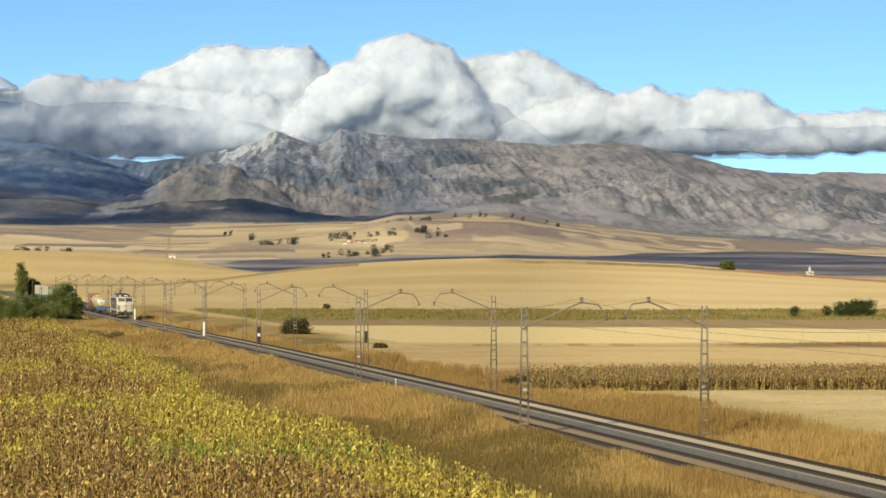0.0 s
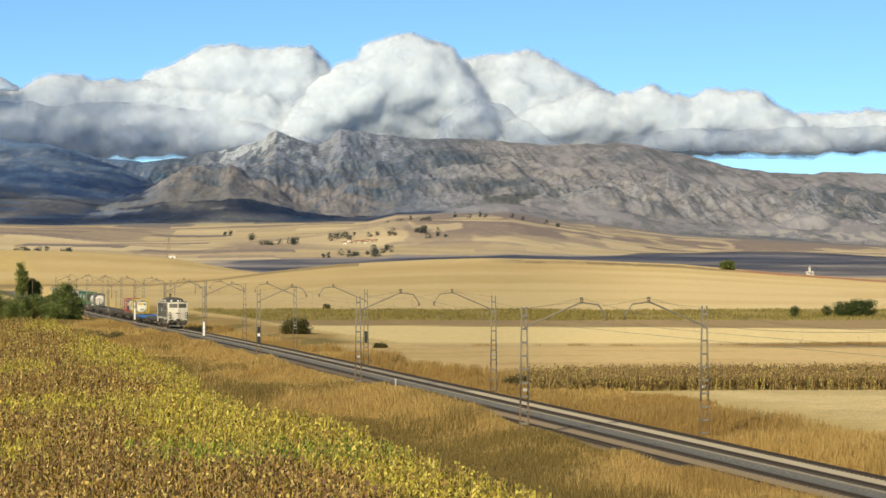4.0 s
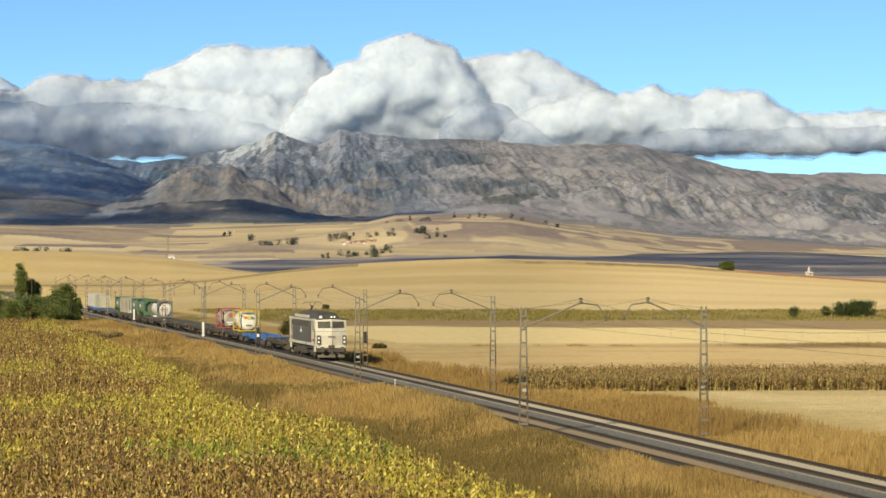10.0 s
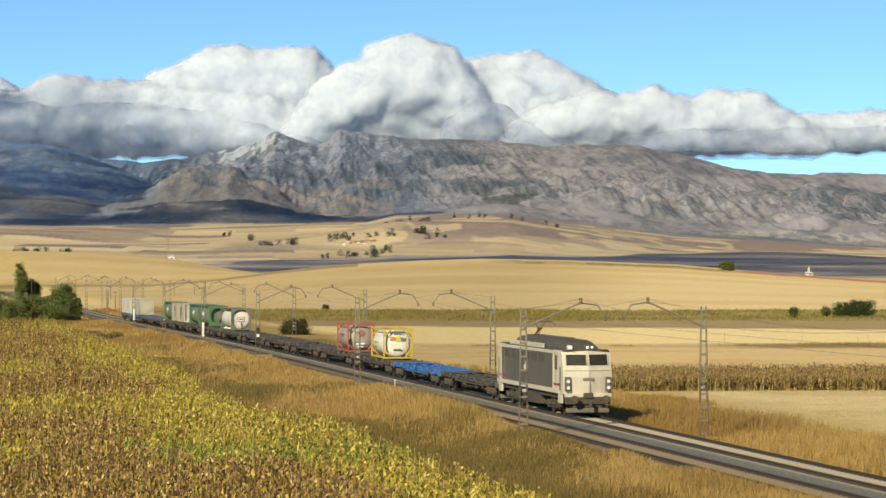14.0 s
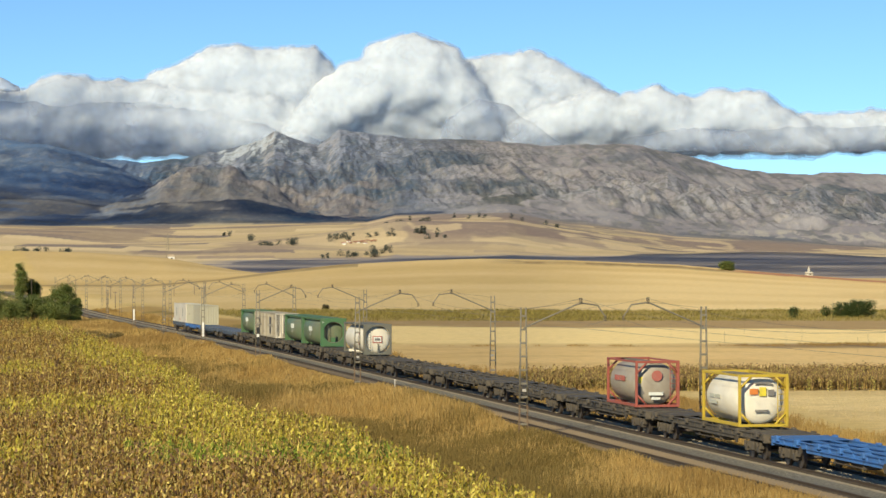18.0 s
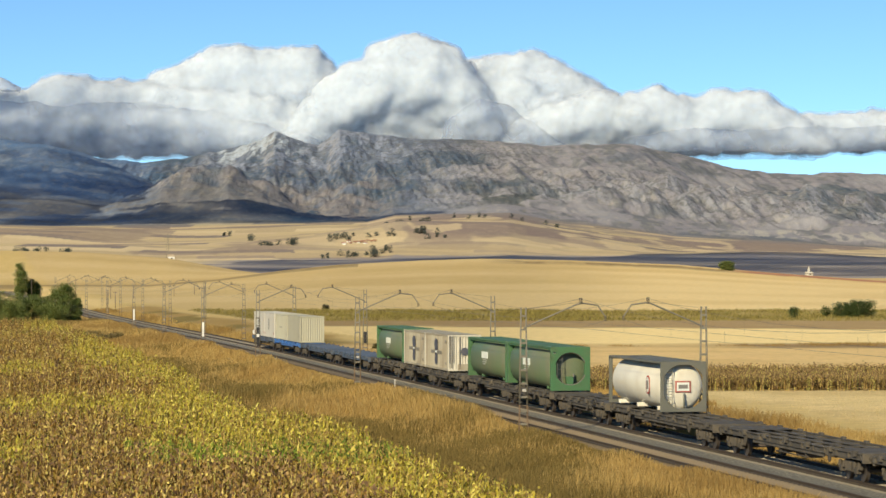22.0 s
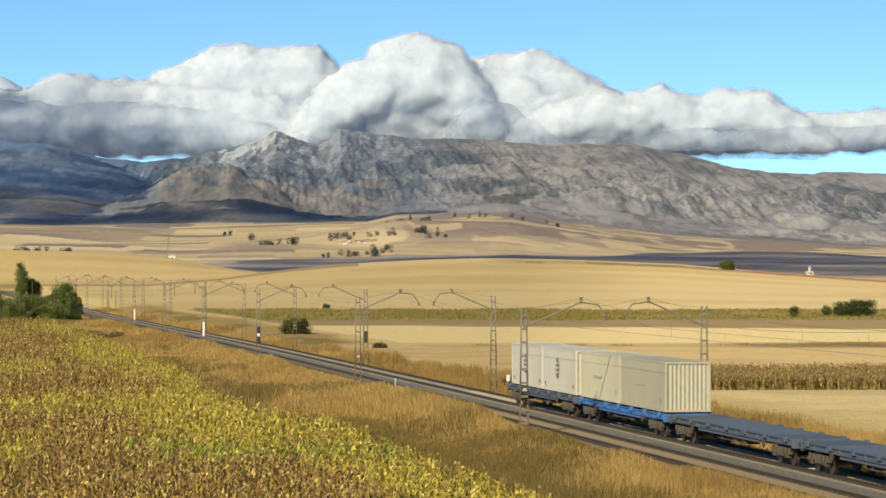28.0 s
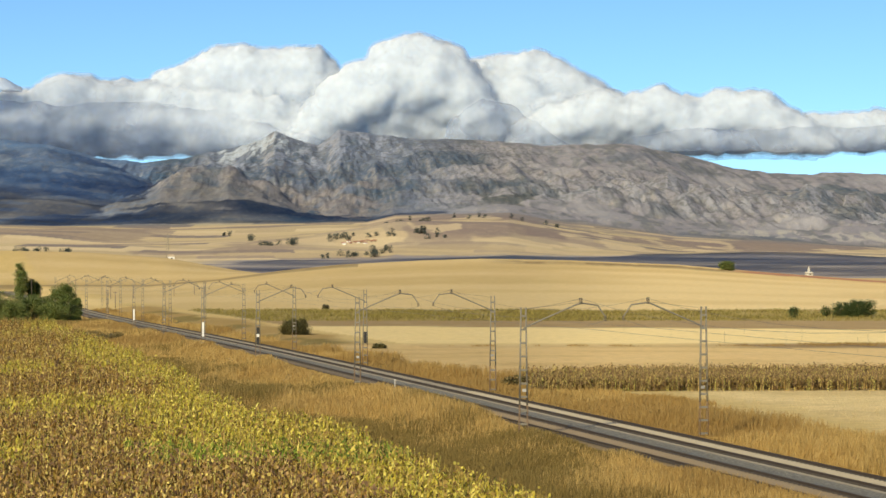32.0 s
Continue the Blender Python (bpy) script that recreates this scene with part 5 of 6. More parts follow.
def locomotive(front, back):
    lo = vehicle("locomotive", front, back, "white and dark grey electric locomotive with raised rear pantograph", "locomotive")
    L = (front - back) / 2 - 0.45          # half of the body
    Wd, z0, z1 = 1.48, 1.42, 3.80
    # body sides
    boxed("body", (-L + 1.5, L - 2.7, -Wd, Wd, z0, z1), GREY, lo, "dark grey body side", 0.05)
    for sd in (-1, 1):
        boxed("sill_band", (-L + 0.3, L - 1.2, sd * Wd - 0.03, sd * Wd + 0.03, z0 - 0.1, z0 + 0.16), WHITE, lo, "white band along the sill")
        boxed("top_band", (-L + 0.3, L - 1.2, sd * Wd - 0.03, sd * Wd + 0.03, z1 - 0.14, z1 + 0.04), WHITE, lo, "white band under the roof")
        for x in (-L + 1.45, L - 2.75):
            boxed("white_pillar", (x - 0.1, x + 0.1, sd * Wd - 0.035, sd * Wd + 0.035, z0 + 0.1, z1), WHITE, lo)
        for k in range(6):
            x = -L + 2.6 + k * 1.9
            boxed("grille", (x, x + 1.5, sd * (Wd + 0.012) - 0.012, sd * (Wd + 0.012) + 0.012, z1 - 0.72, z1 - 0.25), ROOF, lo, "dark ventilation grille")
        boxed("emblem_plate", (-1.2, -0.2, sd * (Wd + 0.02) - 0.008, sd * (Wd + 0.02) + 0.008, 2.45, 2.72), SIGN, lo)
        boxed("emblem_plate", (-0.8, -0.55, sd * (Wd + 0.02) - 0.008, sd * (Wd + 0.02) + 0.008, 2.72, 2.95), SIGN, lo)
    # cabs at both ends
    for e in (1, -1):
        def cab():
            bm = bmesh.new()
            y, nose = Wd, 0.0
            # outline of the side: foot, waist, brow, roof
            pr = [(L - 2.7, z0 - 0.1), (L - 0.1, z0 - 0.1), (L + 0.0, z0 + 0.9), (L - 0.05, z0 + 1.32), (L - 0.42, z1 - 0.05), (L - 0.55, z1 + 0.08), (L - 2.7, z1 + 0.08)]
            rows = []
            for yy in (-y, -y * 0.55, 0, y * 0.55, y):
                k = 0.30 * (abs(yy) / y) ** 1.15
                rows.append([bm.verts.new((x - (k if i in (1, 2, 3, 4, 5) else 0), yy, z)) for i, (x, z) in enumerate(pr)])
            for a, b in zip(rows[:-1], rows[1:]):
                for i in range(len(pr) - 1):
                    bm.faces.new((a[i], a[i + 1], b[i + 1], b[i]))
            bm.faces.new(rows[0][::-1])
            bm.faces.new(rows[-1])
            bmesh.ops.recalc_face_normals(bm, faces=bm.faces)
            return bm
        turn = pose(0, 0, 0, 0, 0, 0 if e > 0 else 180)
        cb_ = cached("cab", "cab", cab, WHITE, lo, turn, "white cab with two windscreens")
        def pane(y0, y1):
            def make():
                bm = bmesh.new()
                def p(y, z):
                    u = (z - (z0 + 1.32)) / (z1 - 0.05 - z0 - 1.32)
                    return (L - 0.05 - 0.37 * u - 0.30 * (abs(y) / Wd) ** 1.15 + 0.03, y, z)
                zs, ys = np.linspace(z0 + 1.60, z1 - 0.16, 4), np.linspace(y0, y1, 6)
                g = [[bm.verts.new(p(y, z)) for y in ys] for z in zs]
                for i in range(3):
                    for j in range(5):
                        bm.faces.new((g[i][j], g[i][j + 1], g[i + 1][j + 1], g[i + 1][j]))
                bmesh.ops.solidify(bm, geom=bm.faces[:], thickness=-0.02)
                return bm
            return make
        cached("windscreen", "l", pane(-1.26, -0.1), GLASSY, cb_, None, "dark windscreen pane")
        cached("windscreen", "r", pane(0.1, 1.26), GLASSY, cb_, None, "dark windscreen pane")
        for sd in (-1, 1):
            boxed("side_window", (L - 2.3, L - 1.75, sd * (Wd + 0.01) - 0.015, sd * (Wd + 0.01) + 0.015, z0 + 1.3, z1 - 0.25), GLASSY, cb_, "dark cab window", 0.004)
            boxed("cab_door", (L - 1.55, L - 0.95, sd * (Wd + 0.008) - 0.012, sd * (Wd + 0.008) + 0.012, z0 + 0.05, z1 - 0.2), WHITE, cb_, "white cab door with a handrail", 0.01)
            boxed("stripe", (L - 2.6, L - 1.0, sd * (Wd + 0.022) - 0.006, sd * (Wd + 0.022) + 0.006, z0 + 0.36, z0 + 0.5), STRIPE, cb_, "dark red stripe")
            rod("handrail", (L - 0.9, sd * (Wd + 0.05), z0 + 0.1), (L - 0.9, sd * (Wd + 0.05), z0 + 1.5), 0.02, DARKIRON, cb_)
            boxed("step_skirt", (L - 1.6, L - 0.7, sd * (Wd - 0.06) - 0.06, sd * (Wd - 0.06) + 0.06, 0.75, z0 - 0.02), WHITE, cb_, "white skirt below the cab", 0.03)
            boxed("lamp_housing", (L - 0.36, L - 0.06, sd * 1.22 - 0.16, sd * 1.22 + 0.16, z0 + 0.08, z0 + 0.92), GREY, cb_, "dark upright lamp housing", 0.04)
            for z in (z0 + 0.28, z0 + 0.66):
                cached("lamp", "lens", lambda: cyl(bmesh.new(), (-0.02, 0, 0), (0.05, 0, 0), 0.10, n=16), WHITEBAND, cb_, pose(L - 0.06, sd * 1.22, z), "round head lamp")
            boxed("bumper", (L - 0.35, L - 0.02, sd * 0.85 - 0.55, sd * 0.85 + 0.55, z0 - 0.28, z0 - 0.06), WHITE, cb_, "white bumper band", 0.03)
        boxed("nose_fold", (L - 0.04, L + 0.015, 0.02, 0.07, z0 + 0.0, z0 + 1.2), PINK, cb_, "faded pink stripe on the nose")
        boxed("brow", (L - 1.1, L - 0.52, -1.3, 1.3, z1 + 0.07, z1 + 0.13), ROOF, cb_, "dark roof edge over the windscreens", 0.02)
        def ledge():
            bm = bmesh.new()
            for sd in (-1, 1):
                v = [bm.verts.new((L - 0.05 - 0.30 * (abs(y) / Wd) ** 1.15 + dx, sd * y, z)) for y in (0.0, 1.36) for dx, z in ((0.0, z0 + 1.24), (0.06, z0 + 1.30), (0.0, z0 + 1.40))]
                bm.faces.new((v[0], v[1], v[4], v[3]))
                bm.faces.new((v[1], v[2], v[5], v[4]))
                bm.faces.new((v[3], v[4], v[5]))
            bmesh.ops.recalc_face_normals(bm, faces=bm.faces)
            return bm
        cached("ledge", "ledge", ledge, WHITE, cb_, None, "pressed ledge under the windscreens")
        for y0, y1 in ((-1.3, -1.24), (-0.10, -0.04), (0.04, 0.10), (1.24, 1.3)):
            for zz, zt_ in ((z0 + 1.6, z1 - 0.16),):
                def p(y, z):
                    return L - 0.05 - 0.37 * (z - (z0 + 1.32)) / (z1 - 0.05 - z0 - 1.32) - 0.30 * (abs(y) / Wd) ** 1.15 + 0.05
                ym = (y0 + y1) / 2
                rod("window_frame", (p(ym, zz), ym, zz), (p(ym, zt_), ym, zt_), 0.03, WHITE, cb_, n=6)
        boxed("number_bar", (L - 0.0, L + 0.02, -0.35, 0.3, z0 + 0.72, z0 + 0.86), INKGREY, cb_)
        boxed("coupler_box", (L - 0.3, L + 0.02, -0.28, 0.28, z0 - 0.34, z0 - 0.02), DARKIRON, cb_, "", 0.03)
        boxed("buffer_beam", (L - 0.45, L - 0.08, -1.35, 1.35, 0.72, z0 - 0.28), BOGIE, cb_, "dark buffer beam", 0.03)
        part("snow_plough", box(bmesh.new(), L - 0.5, L - 0.15, -1.3, 1.3, 0.22, 0.50, 0.06), PLOUGH, cb_, "grey dusty snow plough")
        boxed("plough_bracket", (L - 0.5, L - 0.22, -0.9, 0.9, 0.50, 0.72), BOGIE, cb_, "", 0.02)
        if e > 0:
            for y in (0.06, 0.36):
                cached("top_lamp", "t", lambda: cyl(bmesh.new(), (-0.04, 0, 0), (0.06, 0, 0), 0.06, n=16), LAMP, cb_, pose(L - 0.62, y, z1 + 0.26), "lit round head lamp")
            boxed("lamp_box", (L - 0.95, L - 0.62, -0.1, 0.52, z1 + 0.06, z1 + 0.42), ROOF, cb_, "", 0.04)
            boxed("horn_box", (L - 1.3, L - 0.95, -1.02, -0.74, z1 + 0.06, z1 + 0.36), WHITEBAND, cb_, "white horn box", 0.04)
    # roof
    def hump():
        bm = bmesh.new()
        pr = [(-1.2, z1), (-1.0, z1 + 0.5), (-0.65, z1 + 0.64), (0.65, z1 + 0.64), (1.0, z1 + 0.5), (1.2, z1)]
        a = [bm.verts.new((-L + 4.2, y, z)) for y, z in pr]
        b = [bm.verts.new((L - 3.2, y, z)) for y, z in pr]
        c0 = [bm.verts.new((L - 2.0, y * 0.9, z1 + (z - z1) * 0.72)) for y, z in pr]
        d0 = [bm.verts.new((L - 1.2, y * 0.9, z1 + (z - z1) * 0.12)) for y, z in pr]
        a0 = [bm.verts.new((-L + 3.0, y * 0.9, z1 + (z - z1) * 0.1)) for y, z in pr]
        for p, q in ((a0, a), (a, b), (b, c0), (c0, d0)):
            for i in range(5):
                bm.faces.new((p[i], q[i], q[i + 1], p[i + 1]))
        bm.faces.new(a0)
        bm.faces.new(d0[::-1])
        bmesh.ops.recalc_face_normals(bm, faces=bm.faces)
        return bm
    part("roof_housing", hump(), ROOF, lo, "dark sloping roof housing")
    boxed("roof", (-L + 0.7, L - 0.7, -1.42, 1.42, z1, z1 + 0.1), ROOF, lo, "dark grey roof", 0.03)
    for sd in (-1, 1):
        part("roof_fairing", box(bmesh.new(), -L + 3.4, L - 6.0, sd * 1.3 - 0.06, sd * 1.3 + 0.06, z1 + 0.06, z1 + 0.36, 0.02), WHITE, lo, "white roof fairing")
    for k in range(5):
        boxed("roof_hatch", (-L + 5.2 + k * 1.6, -L + 6.4 + k * 1.6, -0.6, 0.6, z1 + 0.63, z1 + 0.7), ROOF, lo, "", 0.02)
    for k in range(4):
        rod("roof_insulator", (-L + 2.4 + k * 0.5, 0.5 * (-1) ** k, z1 + 0.1), (-L + 2.4 + k * 0.5, 0.5 * (-1) ** k, z1 + 0.5), 0.08, STRIPE, lo)
    # pantograph over the rear
    xb, xk, zk, zt = -L + 4.8, -L + 6.0, z1 + 1.12, 5.33
    pa = part("pantograph", box(bmesh.new(), xb - 0.5, xb + 1.3, -0.5, 0.5, z1 + 0.62, z1 + 0.72, 0.02), PANTO, lo, "red-brown raised single-arm pantograph")
    rod("lower_arm", (xb, 0, z1 + 0.7), (xk, 0, zk), 0.07, PANTO, pa, r2=0.05)
    rod("thrust_rod", (xb + 0.35, 0.12, z1 + 0.7), (xk - 0.1, 0.08, zk - 0.02), 0.025, PANTO, pa)
    rod("knee", (xk, -0.14, zk), (xk, 0.14, zk), 0.09, PANTO, pa)
    for sd in (-1, 1):
        rod("upper_arm", (xk, sd * 0.1, zk), (xk + 0.12, sd * 0.32, zt), 0.024, PANTO, pa)
    rod("collector", (xk + 0.12, -0.75, zt), (xk + 0.12, 0.75, zt), 0.028, DARKIRON, pa)
    for sd in (-1, 1):
        rod("horn", (xk + 0.12, sd * 0.75, zt), (xk + 0.12, sd * 0.98, zt - 0.2), 0.02, DARKIRON, pa)
    # underframe and bogies
    boxed("underframe", (-L + 0.6, L - 0.6, -1.3, 1.3, 1.0, z0 - 0.08), BOGIE, lo, "", 0.03)
    boxed("equipment_box", (-2.2, 2.2, -1.35, 1.35, 0.42, 1.0), BOGIE, lo, "dark equipment box", 0.05)
    for sx in (-1, 1):
        bg = bogie(lo, sx * (L - 3.6), 2.9, 0.6)
        for sd in (-1, 1):
            boxed("brake_cylinder", (-0.4, 0.4, sd * 1.28 - 0.1, sd * 1.28 + 0.1, 0.55, 0.9), BOGIE, bg, "", 0.03)
            boxed("sand_box", (1.6, 2.1, sd * 1.25 - 0.12, sd * 1.25 + 0.12, 0.5, 1.0), BOGIE, bg, "", 0.03)
    buffers(lo, L + 0.45, BOGIE, 1.03)
    return lo


locomotive(-11.5, -31.0)

# ---------------------------------------------------------------- plants
def gz(x, y):
    return ground_z(np.asarray(x, float), np.asarray(y, float))


def scatter(rng, n, lat0, lat1, s0, s1, near=2.0):
    """Places along the line, closer together towards the viewer."""
    u = rng.random(n)
    a, b = -s1, -s0
    dist = (a ** (1 - near) + u * (b ** (1 - near) - a ** (1 - near))) ** (1 / (1 - near)) if near != 1 else a * (b / a) ** u
    lat = rng.uniform(lat0, lat1, n)
    x, y = lat * CT - dist * ST, lat * ST + dist * CT
    keep = np.abs(x / y) < 0.172
    return x[keep], y[keep]


def leaves(c, size, rng, droop=0.3, long=2.0, spread=1.0):
    """A pointed leaf of two triangles at each of the places c."""
    n = len(c)
    a = rng.uniform(0, 2 * np.pi, n)
    d = np.stack([np.cos(a), np.sin(a), -droop + rng.normal(0, 0.35, n)], 1) * spread
    side = np.stack([-np.sin(a), np.cos(a), rng.normal(0, 0.3, n)], 1)
    L, W = (size * long)[:, None], (size * 0.38)[:, None]
    v = np.stack([c, c + d * L * 0.5 + side * W, c + d * L, c + d * L * 0.5 - side * W], 1).reshape(-1, 3)
    f = np.arange(n * 4).reshape(-1, 4)
    return v, f


def join(parts):
    vs, fs, n = [], [], 0
    for v, f in parts:
        vs.append(v)
        fs.append(f + n)
        n += len(v)
    return np.concatenate(vs), np.concatenate(fs)


def blades(x, y, z, h, w, rng, lean=0.25):
    """Upright tapering blades as thin quads."""
    n = len(x)
    a = rng.uniform(0, np.pi, n)
    dx, dy = np.cos(a) * w, np.sin(a) * w
    lx, ly = rng.normal(0.05, lean, n) * h, rng.normal(0, lean, n) * h
    p = np.stack([x, y, z], 1)
    o = np.stack([dx, dy, dx * 0], 1)
    t = p + np.stack([lx, ly, h], 1)
    v = np.stack([p - o, p + o, t + o * 0.35, t - o * 0.35], 1).reshape(-1, 3)
    return v, np.arange(n * 4).reshape(-1, 4)


def discs(c, r, rng, tilt=0.9):
    """Six-sided heads that nod to all sides, split into two quads."""
    n = len(c)
    a = rng.uniform(0, 2 * np.pi, n)
    nz = rng.uniform(-0.4, 0.5, n)
    nrm = np.stack([np.cos(a) * tilt, np.sin(a) * tilt, nz], 1)
    nrm /= np.linalg.norm(nrm, axis=1)[:, None]
    s = np.cross(nrm, (0, 0, 1.0))
    s /= np.linalg.norm(s, axis=1)[:, None]
    u = np.cross(nrm, s)
    ang = np.arange(6) * np.pi / 3
    ring = c[:, None, :] + r[:, None, None] * (np.cos(ang)[None, :, None] * s[:, None, :] + np.sin(ang)[None, :, None] * u[:, None, :])
    v = ring.reshape(-1, 3)
    i = np.arange(n)[:, None] * 6
    f = np.concatenate([i + np.array([[0, 1, 2, 3]]), i + np.array([[0, 3, 4, 5]])])
    return v, f


def sunflowers(name, x, y, tall, mats, rng, label, foliage=9, size=1.0):
    """Ripe sunflowers: stalks, hanging leaves and nodding heads, each kind one mesh."""
    n = len(x)
    z = gz(x, y) - 0.05
    h = tall * rng.uniform(0.8, 1.12, n)
    top = thing(name, Matrix.Identity(4), label, "sunflowers")
    top["kind"] = "stuff"
    v, f = blades(x, y, z, h, 0.02 * np.ones(n), rng, 0.06)
    tri_mesh("stalks", v, f, mats[0], top)["kind"] = "stuff"
    tops = np.stack([x, y, z + h], 1) + rng.normal(0, 0.06, (n, 3))
    v, f = discs(tops, 0.06 * size * rng.uniform(0.7, 1.3, n), rng)
    tri_mesh("heads", v, f, mats[1], top)["kind"] = "stuff"
    ps = []
    for k in range(foliage):
        hh = h * rng.uniform(0.35, 1.0, n)
        c = np.stack([x, y, z + hh], 1) + rng.normal(0, 0.05, (n, 3))
        ps.append(leaves(c, 0.115 * size * rng.uniform(0.6, 1.3, n), rng, 1.15, 2.2))
    v, f = join(ps)
    tri_mesh("foliage", v, f, mats[2], top)["kind"] = "stuff"
    return top


STALK = leafy("dry_stalk", ((0, (0.551, 0.389, 0.134)), (0.4, (0.389, 0.259, 0.085)), (0.75, (0.518, 0.486, 0.122))), 0.7, 0.1)
HEAD_DRY = leafy("sunflower_head_ripe", ((0, (0.144, 0.085, 0.044)), (0.4, (0.234, 0.142, 0.066)), (0.7, (0.360, 0.237, 0.088)), (0.92, (0.594, 0.456, 0.121))), 0.8, 0.1)
HEAD_YEL = leafy("sunflower_head_yellow", ((0, (0.42, 0.33, 0.06)), (0.3, (0.22, 0.14, 0.045)), (0.5, (0.30, 0.21, 0.05)), (0.85, (0.60, 0.50, 0.10))), 0.8, 0.15)
LEAF_DRY = leafy("sunflower_leaf_dry", ((0, (0.29, 0.165, 0.038)), (0.2, (0.10, 0.056, 0.018)), (0.42, (0.43, 0.275, 0.064)), (0.60, (0.17, 0.098, 0.027)), (0.74, (0.35, 0.245, 0.046)), (0.89, (0.80, 0.61, 0.21))), 0.7, 0.3)
LEAF_YEL = leafy("sunflower_leaf_yellow", ((0, (0.54, 0.425, 0.05)), (0.22, (0.20, 0.17, 0.034)), (0.38, (0.63, 0.52, 0.07)), (0.55, (0.25, 0.165, 0.042)), (0.72, (0.40, 0.37, 0.05)), (0.88, (0.86, 0.74, 0.18))), 0.65, 0.35)
LEAF_GRN = leafy("sunflower_leaf_green", ((0, (0.180, 0.272, 0.039)), (0.3, (0.336, 0.403, 0.052)), (0.55, (0.120, 0.161, 0.033)), (0.7, (0.528, 0.464, 0.078)), (0.9, (0.792, 0.625, 0.156))), 0.6, 0.35)
rng = np.random.default_rng(5)
x, y = scatter(rng, 70000, -62, 24.0, -470, -76, 1.75)
edge = x * CT + y * ST + 1.5 * (fbm(x / 6, y / 6, 3, 90) - 0.5)
ok = edge < 22.7 - 2.4 * step(y, 148, 162) * (1 - step(y, 185, 230))
x, y = x[ok], y[ok]
lat = x * CT + y * ST
patch = 1.5 * (fbm(x / 8, y / 24, 4, 91) - 0.5) + 0.5 + 0.36 * step(lat, 14.5, 20.5) - 0.10 + 0.06 * step(y, 220, 320) - 0.35 * step(y, 335, 390) - 0.22 * (1 - step(y, 108, 119)) + 0.12 * step(y, 116, 121) * (1 - step(y, 134, 142))
patch = patch + rng.normal(0, 0.045, len(x))
greenish = (np.abs(y - 127 - 3.0 * (fbm(x / 5, y / 5, 2, 92) - 0.5)) < 5.5) & (fbm(x / 7, y / 7, 2, 93) > 0.22) & (x > -17 + 6 * fbm(x / 3, y / 3, 2, 94))
yellow = (patch > 0.56) & ~greenish
dry = ~yellow & ~greenish
sunflowers("sunflower_field", x[dry], y[dry], 1.3, (STALK, HEAD_DRY, LEAF_DRY), rng, "ripe brown sunflowers with dry drooping leaves")
sunflowers("sunflower_field", x[yellow], y[yellow], 1.3, (STALK, HEAD_YEL, LEAF_YEL), rng, "ripening sunflowers with yellow and olive leaves")
sunflowers("sunflower_field", x[greenish], y[greenish], 1.25, (STALK, HEAD_YEL, LEAF_GRN), rng, "band of still green sunflowers")
# the dry strip beyond the line
HEAD_OLD = leafy("sunflower_head_old", ((0, (0.17, 0.11, 0.055)), (0.5, (0.25, 0.165, 0.075)), (0.85, (0.38, 0.26, 0.10))), 0.85, 0.05)
LEAF_OLD = leafy("sunflower_leaf_old", ((0, (0.21, 0.14, 0.062)), (0.3, (0.14, 0.088, 0.042)), (0.6, (0.29, 0.215, 0.075)), (0.85, (0.43, 0.34, 0.11))), 0.8, 0.25)
n = 8200
x, y = rng.uniform(6.5, 44, n), 203 + rng.random(n) ** 1.3 * 26
keep = (np.abs(x / y) < 0.19) & (rng.random(n) < 0.35 + 0.65 * step(x, 7, 14))
x, y = x[keep], y[keep] + 0.05 * x[keep]
sunflowers("sunflower_strip", x, y, 1.12, (STALK, HEAD_OLD, LEAF_OLD), rng, "strip of tall withered sunflowers beside stubble", 11, 0.85)

GRASS_GOLD = leafy("dry_grass", ((0, (0.54, 0.37, 0.13)), (0.3, (0.48, 0.315, 0.10)), (0.6, (0.60, 0.43, 0.165)), (0.88, (0.41, 0.27, 0.09))), 0.8, 0.4)
GRASS_RUST = leafy("rusty_grass", ((0, (0.37, 0.235, 0.076)), (0.35, (0.42, 0.275, 0.092)), (0.7, (0.32, 0.205, 0.068)), (0.9, (0.47, 0.325, 0.115))), 0.8, 0.4)
GRASS_OLIVE = leafy("olive_grass", ((0, (0.23, 0.165, 0.052)), (0.4, (0.27, 0.195, 0.062)), (0.7, (0.18, 0.135, 0.045)), (0.9, (0.33, 0.235, 0.08))), 0.8, 0.4)
